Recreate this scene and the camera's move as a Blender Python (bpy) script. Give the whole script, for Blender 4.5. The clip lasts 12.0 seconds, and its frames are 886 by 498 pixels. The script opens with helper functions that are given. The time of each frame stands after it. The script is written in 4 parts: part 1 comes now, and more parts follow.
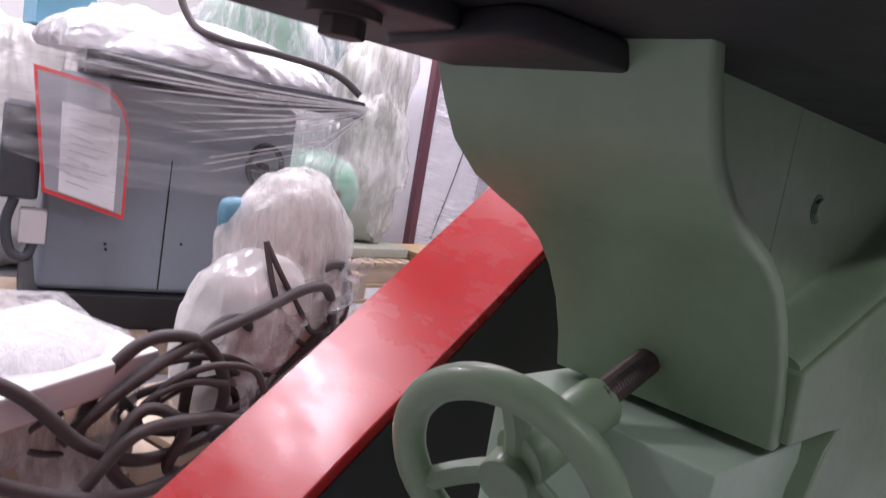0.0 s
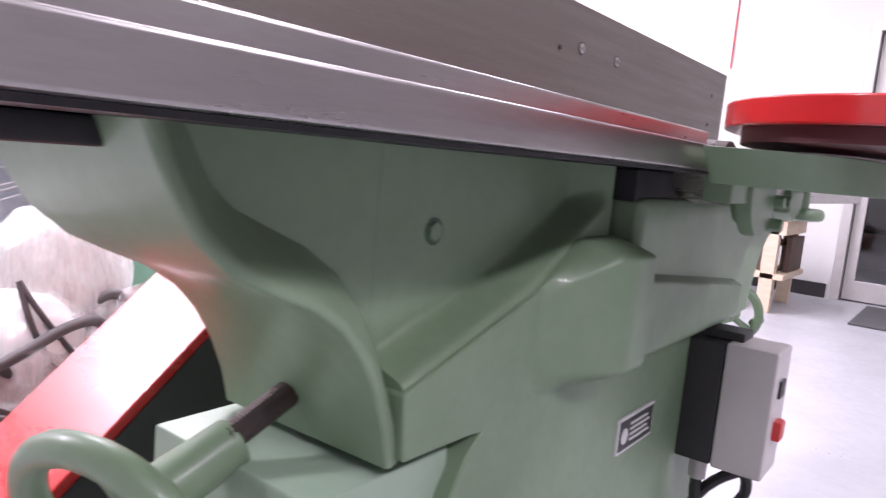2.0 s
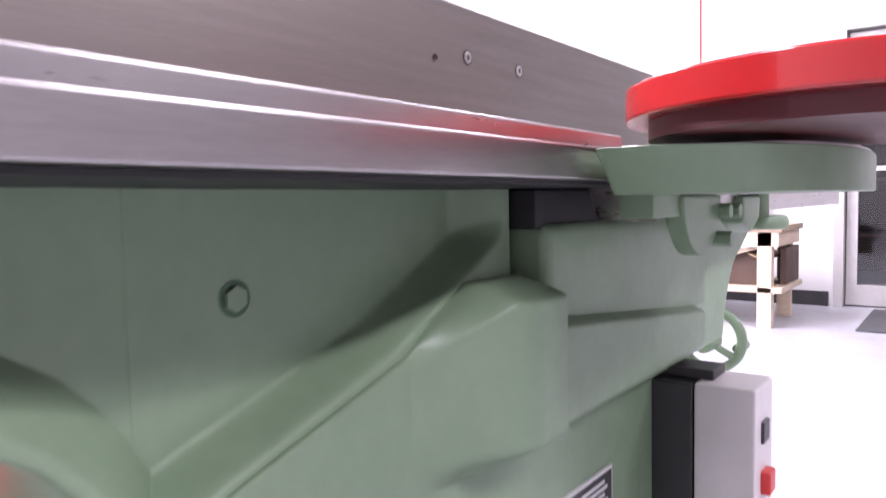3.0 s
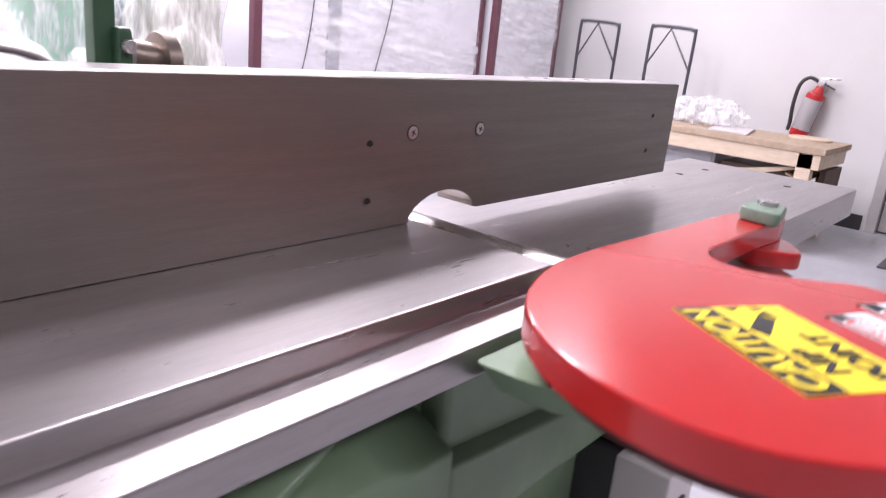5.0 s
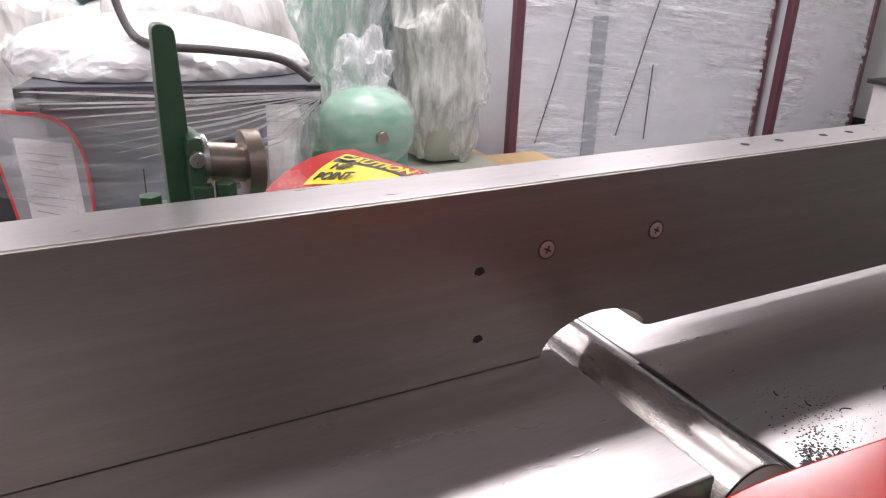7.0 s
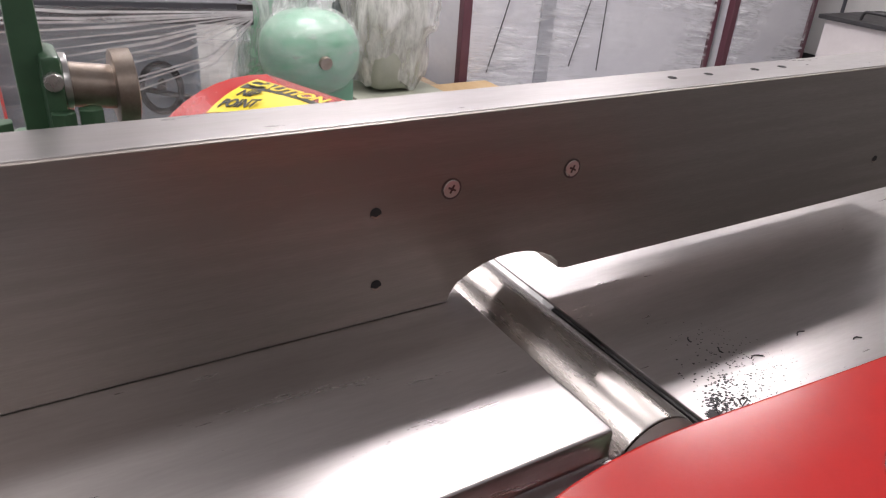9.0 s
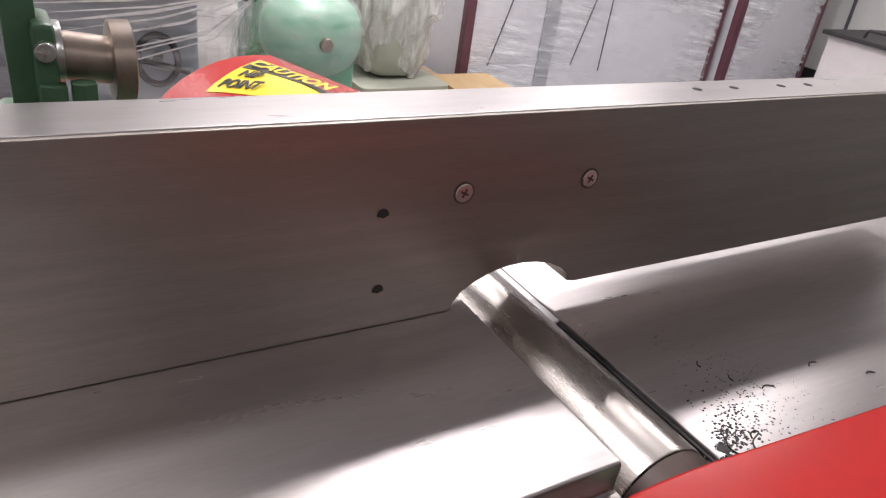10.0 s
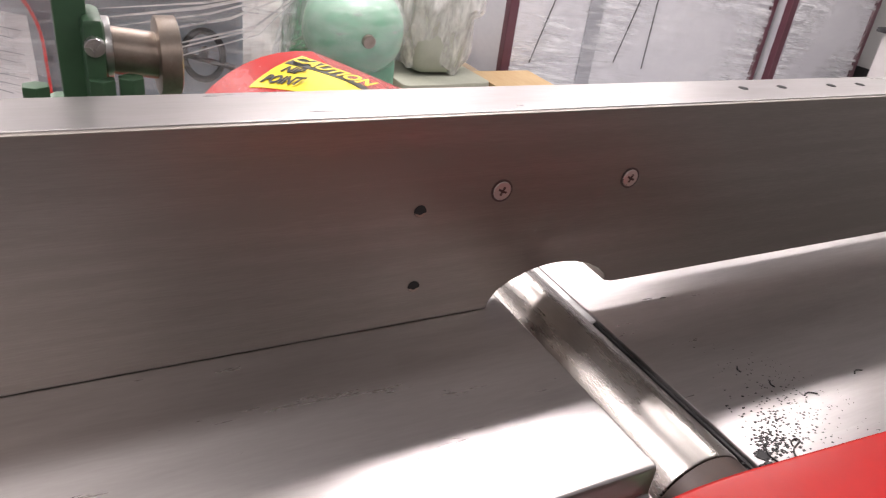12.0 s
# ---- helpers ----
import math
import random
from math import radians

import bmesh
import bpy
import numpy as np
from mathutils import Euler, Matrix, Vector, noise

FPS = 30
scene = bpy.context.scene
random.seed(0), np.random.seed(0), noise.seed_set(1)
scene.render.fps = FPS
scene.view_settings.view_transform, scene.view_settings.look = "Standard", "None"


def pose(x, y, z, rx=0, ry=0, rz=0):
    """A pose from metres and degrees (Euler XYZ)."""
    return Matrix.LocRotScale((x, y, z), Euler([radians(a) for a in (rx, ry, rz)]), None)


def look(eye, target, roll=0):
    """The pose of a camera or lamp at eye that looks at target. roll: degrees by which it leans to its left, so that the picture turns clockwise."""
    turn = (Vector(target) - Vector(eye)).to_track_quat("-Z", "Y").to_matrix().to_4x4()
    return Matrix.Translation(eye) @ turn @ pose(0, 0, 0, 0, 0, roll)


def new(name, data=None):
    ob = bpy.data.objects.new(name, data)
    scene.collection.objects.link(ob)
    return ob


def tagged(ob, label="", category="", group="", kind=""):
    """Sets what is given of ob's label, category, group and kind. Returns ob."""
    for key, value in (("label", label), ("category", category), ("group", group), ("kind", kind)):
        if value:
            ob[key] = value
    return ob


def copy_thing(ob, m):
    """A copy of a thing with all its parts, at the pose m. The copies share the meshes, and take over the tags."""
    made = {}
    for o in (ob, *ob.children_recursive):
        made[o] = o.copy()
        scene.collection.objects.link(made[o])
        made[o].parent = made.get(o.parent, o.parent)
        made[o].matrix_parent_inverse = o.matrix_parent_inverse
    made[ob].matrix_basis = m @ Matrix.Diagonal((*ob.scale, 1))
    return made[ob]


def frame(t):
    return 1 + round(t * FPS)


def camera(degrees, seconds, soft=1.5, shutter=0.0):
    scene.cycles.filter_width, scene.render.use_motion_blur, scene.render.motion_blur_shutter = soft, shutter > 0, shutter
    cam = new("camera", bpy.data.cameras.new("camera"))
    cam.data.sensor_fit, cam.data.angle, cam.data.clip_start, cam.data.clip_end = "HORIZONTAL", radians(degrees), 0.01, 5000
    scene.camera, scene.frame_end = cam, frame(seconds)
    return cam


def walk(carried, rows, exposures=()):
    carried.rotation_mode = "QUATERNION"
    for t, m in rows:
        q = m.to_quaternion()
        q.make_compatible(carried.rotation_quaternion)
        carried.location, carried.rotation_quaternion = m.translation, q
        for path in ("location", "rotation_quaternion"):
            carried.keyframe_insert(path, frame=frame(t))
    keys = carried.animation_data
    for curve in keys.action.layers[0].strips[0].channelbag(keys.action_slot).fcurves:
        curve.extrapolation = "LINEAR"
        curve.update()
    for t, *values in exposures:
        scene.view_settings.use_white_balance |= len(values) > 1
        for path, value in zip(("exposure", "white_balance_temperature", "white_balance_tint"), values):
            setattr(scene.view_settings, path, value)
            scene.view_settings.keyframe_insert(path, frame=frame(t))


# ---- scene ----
cam = camera(63.0, 12.0, soft=1.2, shutter=0.5)
EXPOSURES = [(0, -0.1, 6500, 12), (0.5, -0.08, 6500, 12), (1.0, 0.1, 6500, 11), (1.5, 0.45, 6450, 12), (2.0, 0.95, 6400, 13), (2.5, 1.28, 6350, 14), (3.2, 1.48, 6300, 16),
             (4.8, 0.8, 6450, 11), (5.0, 0.48, 6500, 11), (5.5, -0.1, 6500, 10), (6.0, -0.32, 6600, 6), (6.5, -0.22, 6700, 3), (7.5, -0.28, 6900, 1), (9.5, -0.15, 6950, 0), (12, 0.12, 7150, 1)]
PATH = [
    (0, (-1.01, -0.288, 0.758), (0.383, 1.121, 0.492), 9.7),
    (0.5, (-0.990, -0.298, 0.774), (0.378, 1.149, 0.566), 7.0),
    (1, (-0.970, -0.328, 0.799), (0.46, 1.058, 0.560), 7.4),
    (1.2, (-0.953, -0.348, 0.813), (0.525, 0.976, 0.562), 7.2),
    (1.5, (-0.920, -0.379, 0.827), (0.609, 0.888, 0.570), 6.9),
    (2, (-0.875, -0.448, 0.83), (0.724, 0.724, 0.568), 5.3),
    (2.5, (-0.776, -0.47, 0.82), (0.826, 0.697, 0.555), 3.4),
    (3, (-0.67, -0.458, 0.822), (0.933, 0.73, 0.693), -1.1),
    (3.2, (-0.646, -0.454, 0.831), (0.958, 0.737, 0.75), -1.8),
    (4.8, (-0.563, -0.494, 1.016), (0.947, 0.744, 0.581), 2.0),
    (5, (-0.544, -0.496, 1.082), (0.943, 0.711, 0.508), 5.7),
    (5.2, (-0.52, -0.49, 1.121), (0.961, 0.691, 0.48), 7.7),
    (5.5, (-0.46, -0.476, 1.163), (0.98, 0.701, 0.427), 7.0),
    (6, (-0.367, -0.457, 1.183), (0.838, 0.944, 0.419), 6.7),
    (6.5, (-0.325, -0.424, 1.189), (0.609, 1.161, 0.405), 4.5),
    (7, (-0.316, -0.418, 1.187), (0.564, 1.215, 0.44), 1.9),
    (7.5, (-0.301, -0.404, 1.185), (0.684, 1.124, 0.351), 1.9),
    (7.7, (-0.288, -0.418, 1.184), (0.662, 1.121, 0.338), 0.8),
    (9.3, (-0.259, -0.388, 1.177), (0.724, 1.077, 0.233), 6.2),
    (9.5, (-0.263, -0.374, 1.176), (0.747, 1.066, 0.223), 7.8),
    (10, (-0.256, -0.368, 1.174), (0.726, 1.101, 0.237), 8.4),
    (10.5, (-0.253, -0.366, 1.174), (0.716, 1.119, 0.25), 8.5),
    (11, (-0.25, -0.364, 1.173), (0.696, 1.135, 0.248), 8.2),
    (11.5, (-0.253, -0.366, 1.174), (0.681, 1.131, 0.233), 8.0),
    (12, (-0.255, -0.368, 1.174), (0.634, 1.146, 0.217), 7.9),
]
walk(cam, [(t, look(eye, target, roll)) for t, eye, target, roll in PATH],
     EXPOSURES)

# ---- world and light ----
world = bpy.data.worlds.new("world")
scene.world = world
world.use_nodes = True
wbg = world.node_tree.nodes["Background"]
wbg.inputs[0].default_value = (0.75, 0.8, 0.9, 1)
wbg.inputs[1].default_value = 0.05
scene.view_settings.exposure = 0.0


def area_lamp(x, y, z, sx, sy, watts):
    d = bpy.data.lights.new("unseen_lamp", "AREA")
    d.shape, d.size, d.size_y, d.energy = "RECTANGLE", sx, sy, watts
    d.color = (1.0, 0.92, 1.05)
    ob = new("unseen_lamp", d)
    ob.matrix_world = pose(x, y, z)
    return ob


CEIL = 3.3
# All unseen: first five placed from reflections, last four added as fill.
LAMPS = [(-1.6, 3.9), (1.1, 2.95), (3.3, 3.5), (3.25, 1.7), (1.3, 1.75), (4.0, -0.9), (-0.95, 0.85), (-1.0, -2.8), (2.0, -3.2)]
WATTS = [140, 84, 44, 38, 52, 9, 60, 50, 32]
for (lx, ly), w in zip(LAMPS, WATTS):
    area_lamp(lx, ly, CEIL - 0.105, 1.2, 0.34, w)

# ---- materials ----


def material(name):
    m = bpy.data.materials.new(name)
    m.use_nodes = True
    nt = m.node_tree
    return m, nt, nt.nodes["Principled BSDF"]


def node(nt, kind, **props):
    n = nt.nodes.new(kind)
    for k, v in props.items():
        n.inputs[k].default_value = v
    return n


def coords(nt, scale=(1, 1, 1), tilt=0.0):
    tc = nt.nodes.new("ShaderNodeTexCoord")
    mp = nt.nodes.new("ShaderNodeMapping")
    mp.inputs["Scale"].default_value = scale
    mp.vector_type = "TEXTURE" if tilt else "POINT"
    if tilt:
        # turned first, then stretched
        mp.inputs["Scale"].default_value = tuple(1 / v for v in scale)
        mp.inputs["Rotation"].default_value = (0, radians(tilt), 0)
    nt.links.new(tc.outputs["Object"], mp.inputs["Vector"])
    return mp.outputs["Vector"]


def paint(name, c, c2=None, rough=0.4, metal=0.0, coarse=6.0, fine=90.0, bump=0.05, stretch=(1, 1, 1), rspread=0.12, coat=0.0, spec=0.5, grain=0.35):
    """A surface whose colour drifts between c and c2 at two scales, with uneven gloss and fine relief."""
    m, nt, b = material(name)
    c2 = c2 or tuple(v * 0.82 for v in c)
    v = coords(nt, stretch)
    big = node(nt, "ShaderNodeTexNoise", Scale=coarse, Detail=5.0, Roughness=0.6)
    small = node(nt, "ShaderNodeTexNoise", Scale=fine, Detail=4.0, Roughness=0.65)
    for n in (big, small):
        nt.links.new(v, n.inputs["Vector"])
    mixv = nt.nodes.new("ShaderNodeMath")
    mixv.operation = "MULTIPLY_ADD"
    nt.links.new(small.outputs["Fac"], mixv.inputs[0])
    mixv.inputs[1].default_value = grain
    nt.links.new(big.outputs["Fac"], mixv.inputs[2])
    ramp = nt.nodes.new("ShaderNodeValToRGB")
    ramp.color_ramp.elements[0].position, ramp.color_ramp.elements[1].position = 0.42, 0.92
    ramp.color_ramp.elements[0].color = (*c, 1)
    ramp.color_ramp.elements[1].color = (*c2, 1)
    nt.links.new(mixv.outputs[0], ramp.inputs[0])
    nt.links.new(ramp.outputs[0], b.inputs["Base Color"])
    rr = nt.nodes.new("ShaderNodeMapRange")
    rr.inputs["From Min"].default_value, rr.inputs["From Max"].default_value = 0.3, 1.0
    rr.inputs["To Min"].default_value, rr.inputs["To Max"].default_value = max(0.03, rough - rspread * 0.5), min(1, rough + rspread)
    nt.links.new(mixv.outputs[0], rr.inputs[0])
    nt.links.new(rr.outputs[0], b.inputs["Roughness"])
    b.inputs["Metallic"].default_value = metal
    b.inputs["Specular IOR Level"].default_value = spec
    b.inputs["Coat Weight"].default_value = coat
    b.inputs["Coat Roughness"].default_value = 0.12
    if bump:
        bp = node(nt, "ShaderNodeBump", Strength=bump, Distance=0.002)
        nt.links.new(mixv.outputs[0], bp.inputs["Height"])
        nt.links.new(bp.outputs[0], b.inputs["Normal"])
    return m


def film(name, tint=(0.9, 0.9, 0.92), cover=0.45, streak=(3, 3, 3), bump=0.5, low=0.15, patchy=0.0, tilt=0.0):
    """Thin clear plastic: see-through where it lies flat, whitish where it folds."""
    m, nt, b = material(name)
    v = coords(nt, streak, tilt)
    n = node(nt, "ShaderNodeTexNoise", Scale=4.0, Detail=6.0, Roughness=0.65)
    nt.links.new(v, n.inputs["Vector"])
    rr = nt.nodes.new("ShaderNodeMapRange")
    rr.inputs["From Min"].default_value, rr.inputs["From Max"].default_value = 0.35, 0.7
    rr.inputs["To Min"].default_value, rr.inputs["To Max"].default_value = low, min(1.0, cover * 1.7)
    nt.links.new(n.outputs["Fac"], rr.inputs[0])
    out = rr.outputs[0]
    if patchy:
        big = node(nt, "ShaderNodeTexNoise", Scale=patchy, Detail=3.0, Roughness=0.55)
        nt.links.new(coords(nt), big.inputs["Vector"])
        mr = nt.nodes.new("ShaderNodeMapRange")
        mr.inputs["From Min"].default_value, mr.inputs["From Max"].default_value = 0.42, 0.62
        nt.links.new(big.outputs["Fac"], mr.inputs[0])
        mul = nt.nodes.new("ShaderNodeMath")
        mul.operation = "MULTIPLY"
        nt.links.new(out, mul.inputs[0])
        nt.links.new(mr.outputs[0], mul.inputs[1])
        out = mul.outputs[0]
    nt.links.new(out, b.inputs["Alpha"])
    b.inputs["Base Color"].default_value = (*tint, 1)
    b.inputs["Roughness"].default_value = 0.18
    b.inputs["Specular IOR Level"].default_value = 0.7
    bp = node(nt, "ShaderNodeBump", Strength=bump, Distance=0.02)
    nt.links.new(n.outputs["Fac"], bp.inputs["Height"])
    nt.links.new(bp.outputs[0], b.inputs["Normal"])
    return m


def wrap(name, c, c2, stretch, scale=7.0):
    """Milky plastic, crumpled into small facets and drawn in creases."""
    m, nt, b = material(name)
    v = coords(nt, stretch)
    warp = node(nt, "ShaderNodeTexNoise", Scale=scale * 0.6, Detail=3.0, Roughness=0.55)
    nt.links.new(v, warp.inputs["Vector"])
    push = nt.nodes.new("ShaderNodeVectorMath")
    push.operation = "MULTIPLY_ADD"
    push.inputs[1].default_value = (0.22, 0.22, 0.22)
    nt.links.new(warp.outputs["Color"], push.inputs[0])
    nt.links.new(v, push.inputs[2])
    cells = node(nt, "ShaderNodeTexVoronoi", Scale=scale)
    fine = node(nt, "ShaderNodeTexVoronoi", Scale=scale * 2.7)
    for t in (cells, fine):
        nt.links.new(push.outputs[0], t.inputs["Vector"])
    height = nt.nodes.new("ShaderNodeMath")
    height.operation = "MULTIPLY_ADD"
    height.inputs[1].default_value = 0.35
    nt.links.new(fine.outputs["Distance"], height.inputs[0])
    nt.links.new(cells.outputs["Distance"], height.inputs[2])
    cloud = node(nt, "ShaderNodeTexNoise", Scale=2.4, Detail=4.0)
    nt.links.new(coords(nt), cloud.inputs["Vector"])
    ramp = nt.nodes.new("ShaderNodeValToRGB")
    ramp.color_ramp.elements[0].position, ramp.color_ramp.elements[1].position = 0.36, 0.62
    ramp.color_ramp.elements[0].color, ramp.color_ramp.elements[1].color = (*c2, 1), (*c, 1)
    nt.links.new(cloud.outputs["Fac"], ramp.inputs[0])
    nt.links.new(ramp.outputs[0], b.inputs["Base Color"])
    b.inputs["Roughness"].default_value = 0.22
    bp = node(nt, "ShaderNodeBump", Strength=0.6, Distance=0.03)
    nt.links.new(height.outputs[0], bp.inputs["Height"])
    nt.links.new(bp.outputs[0], b.inputs["Normal"])
    return m


def glow(name, c, strength):
    m, nt, b = material(name)
    b.inputs["Base Color"].default_value = (*c, 1)
    b.inputs["Emission Color"].default_value = (*c, 1)
    b.inputs["Emission Strength"].default_value = strength
    return m


GREEN = paint("sage_green_enamel", (0.215, 0.30, 0.19), (0.17, 0.245, 0.15), 0.42, 0, 5, 60, 0.12, coat=0.15)
LTGREEN = paint("pale_green_enamel", (0.36, 0.47, 0.36), (0.30, 0.40, 0.30), 0.4, 0, 7, 80, 0.1)
DKGREEN = paint("dark_green_enamel", (0.045, 0.115, 0.055), (0.03, 0.08, 0.04), 0.38, 0, 18, 120, 0.12, coat=0.2)
STEEL = paint("ground_steel", (0.46, 0.435, 0.435), (0.38, 0.355, 0.35), 0.28, 0.95, 5, 40, 0.02, stretch=(1.2, 9, 9), rspread=0.06)
FENCE = paint("brushed_steel", (0.270, 0.244, 0.226), (0.222, 0.198, 0.181), 0.33, 0.95, 2.2, 38, 0.10, stretch=(1.6, 9, 30), rspread=0.14, grain=0.7)
BRIGHT = paint("bright_steel", (0.62, 0.61, 0.60), (0.5, 0.49, 0.48), 0.25, 1.0, 20, 200, 0.05)
BRONZE = paint("worn_steel", (0.36, 0.31, 0.27), (0.22, 0.17, 0.14), 0.35, 0.9, 40, 200, 0.15)
HEAD = paint("turned_steel", (0.40, 0.37, 0.35), (0.31, 0.285, 0.27), 0.25, 0.95, 9, 90, 0.02, stretch=(6, 1, 6), rspread=0.10)
IRON = paint("dark_iron", (0.06, 0.05, 0.05), (0.10, 0.07, 0.06), 0.5, 0.6, 30, 200, 0.2)
RED = paint("red_enamel", (0.45, 0.016, 0.016), (0.37, 0.012, 0.013), 0.17, 0, 4, 70, 0.03, coat=0.35)
RED2 = paint("brushed_red_enamel", (0.42, 0.018, 0.018), (0.36, 0.014, 0.016), 0.19, 0, 9, 60, 0.10, stretch=(1, 0.35, 1), rspread=0.25, coat=0.0, spec=0.45)
FOLD = film("film_fold", (0.92, 0.92, 0.93), 0.5, (1.5, 6, 6), 0.6, 0.25)
SHADE_RED = paint("guard_shade_red", (0.10, 0.012, 0.016), (0.07, 0.01, 0.012), 0.45)
PALEGREEN = paint("worn_green_enamel", (0.20, 0.27, 0.21), (0.13, 0.19, 0.14), 0.4, 0, 40, 160, 0.15)
BLACK = paint("black_plastic", (0.018, 0.017, 0.019), (0.03, 0.028, 0.03), 0.45, 0, 20, 150, 0.06)
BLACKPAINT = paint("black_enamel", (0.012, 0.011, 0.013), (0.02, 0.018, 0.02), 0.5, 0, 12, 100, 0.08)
# Near-black of seams and screws; on flat hole discs it paints the shade inside.
HOLE = paint("bore", (0.008, 0.007, 0.007), (0.012, 0.01, 0.01), 0.8)
COVER = paint("pale_grey_plastic", (0.60, 0.56, 0.56), (0.54, 0.5, 0.5), 0.4, 0, 14, 160, 0.03)
YELLOW = paint("yellow_vinyl", (0.80, 0.62, 0.03), (0.74, 0.56, 0.03), 0.3, 0, 20, 100, 0.02)
VINYL_BLACK = paint("black_vinyl", (0.012, 0.012, 0.014), (0.02, 0.02, 0.02), 0.35)
VINYL_WHITE = paint("white_vinyl", (0.72, 0.71, 0.71), (0.66, 0.65, 0.65), 0.32)
VINYL_RED = paint("red_vinyl", (0.6, 0.04, 0.03), (0.5, 0.03, 0.03), 0.35)
VINYL_TEAL = paint("teal_vinyl", (0.06, 0.42, 0.36), (0.05, 0.36, 0.3), 0.35)
FLOOR = paint("grey_floor_paint", (0.38, 0.38, 0.40), (0.31, 0.31, 0.33), 0.30, 0, 1.4, 26, 0.06, rspread=0.25)
WALL = paint("white_wall_paint", (0.64, 0.63, 0.62), (0.59, 0.58, 0.57), 0.7, 0, 1.2, 60, 0.08)
CEILING = paint("ceiling_paint", (0.50, 0.50, 0.50), (0.44, 0.44, 0.44), 0.8, 0, 2, 60, 0.1)
PINE = paint("pine_boards", (0.62, 0.51, 0.40), (0.50, 0.39, 0.28), 0.6, 0, 3, 30, 0.2, stretch=(3, 3, 14))
PINE2 = paint("weathered_boards", (0.42, 0.33, 0.24), (0.30, 0.22, 0.15), 0.7, 0, 3, 30, 0.25, stretch=(2, 12, 9))
PLY = paint("plywood", (0.50, 0.36, 0.20), (0.42, 0.28, 0.15), 0.55, 0, 2, 25, 0.15, stretch=(9, 2, 9))
MACHGREY = paint("blue_grey_enamel", (0.25, 0.285, 0.33), (0.21, 0.24, 0.28), 0.4, 0, 3, 60, 0.06, coat=0.2)
MACHDARK = paint("dark_grey_iron", (0.075, 0.078, 0.09), (0.055, 0.056, 0.066), 0.45, 0.3, 6, 60, 0.08)
RUBBER = paint("cable_rubber", (0.055, 0.048, 0.048), (0.085, 0.07, 0.068), 0.55, 0, 25, 160, 0.15)
PAPER = paint("white_paper", (0.78, 0.76, 0.78), (0.72, 0.70, 0.72), 0.7)
POUCH = paint("red_pouch_edge", (0.75, 0.06, 0.06), (0.66, 0.05, 0.05), 0.4)
TEAL = paint("teal_enamel", (0.05, 0.17, 0.18), (0.04, 0.13, 0.14), 0.45)
MINT = paint("mint_green_enamel", (0.17, 0.37, 0.25), (0.14, 0.31, 0.21), 0.33, 0, 5, 60, 0.05, coat=0.25)
BLUE = paint("light_blue_plastic", (0.12, 0.30, 0.40), (0.10, 0.25, 0.34), 0.45)
BAGWHITE = wrap("milky_wrap", (0.74, 0.72, 0.70), (0.52, 0.50, 0.47), (2.2, 2.2, 0.7), 4.5)
CRATE = paint("wrapped_panel", (0.70, 0.69, 0.72), (0.60, 0.59, 0.63), 0.35, 0, 2, 20, 0.3, stretch=(1, 1, 2))
CRATE2 = paint("wrapped_grey_panel", (0.36, 0.36, 0.39), (0.31, 0.31, 0.34), 0.4, 0, 2, 20, 0.2)
MAROON = paint("maroon_corner_post", (0.13, 0.05, 0.065), (0.10, 0.035, 0.05), 0.4)
FILM = film("stretch_film", cover=0.20, streak=(0.8, 0.8, 11), bump=0.5, low=0.02)
# White streaks mix whitish folds with glints painted into the film.
LINES = film("wound_film", (0.96, 0.96, 0.98), 0.75, (0.8, 0.8, 11), 1.0, 0.0, 1.5, tilt=7)
FILM_SOLID = wrap("milky_film", (0.78, 0.77, 0.78), (0.58, 0.57, 0.58), (1.0, 1.6, 1.6), 7.0)
BAG = film("clear_bag", (0.85, 0.85, 0.86), 0.42, (6, 6, 1.3), 0.9, 0.14)
COLUMN = paint("grey_green_enamel", (0.40, 0.41, 0.34), (0.32, 0.33, 0.27), 0.5, 0, 4, 50, 0.08)
COLUMNBAG = film("milky_bag", (0.88, 0.87, 0.84), 0.50, (5, 5, 1.0), 1.0, 0.22)
DRUMFILM = film("drum_film", (0.85, 0.88, 0.86), 0.22, (2, 2, 6), 0.7, 0.04)
CARD = paint("cardboard", (0.36, 0.25, 0.16), (0.30, 0.20, 0.12), 0.8)
FOAM = paint("white_foam", (0.74, 0.73, 0.73), (0.66, 0.65, 0.66), 0.5, 0, 6, 60, 0.3)
DARKWOOD = paint("brown_panel", (0.10, 0.06, 0.04), (0.07, 0.04, 0.03), 0.55)
MAT = paint("rubber_mat", (0.05, 0.05, 0.055), (0.08, 0.08, 0.08), 0.85, 0, 10, 120, 0.3)
ALU = paint("door_aluminium", (0.55, 0.53, 0.52), (0.48, 0.46, 0.45), 0.4, 0.5, 8, 80, 0.05)
DARKROOM = paint("far_room_dimness", (0.045, 0.035, 0.035), (0.03, 0.025, 0.025), 0.8)
TUBE = glow("lamp_diffuser", (1.0, 0.97, 0.97), 3.0)
GLASS, gnt, gb = material("door_glass")
gb.inputs["Base Color"].default_value = (0.9, 0.92, 0.93, 1)
gb.inputs["Transmission Weight"].default_value = 1.0
gb.inputs["Roughness"].default_value = 0.02

# ---- mesh helpers ----


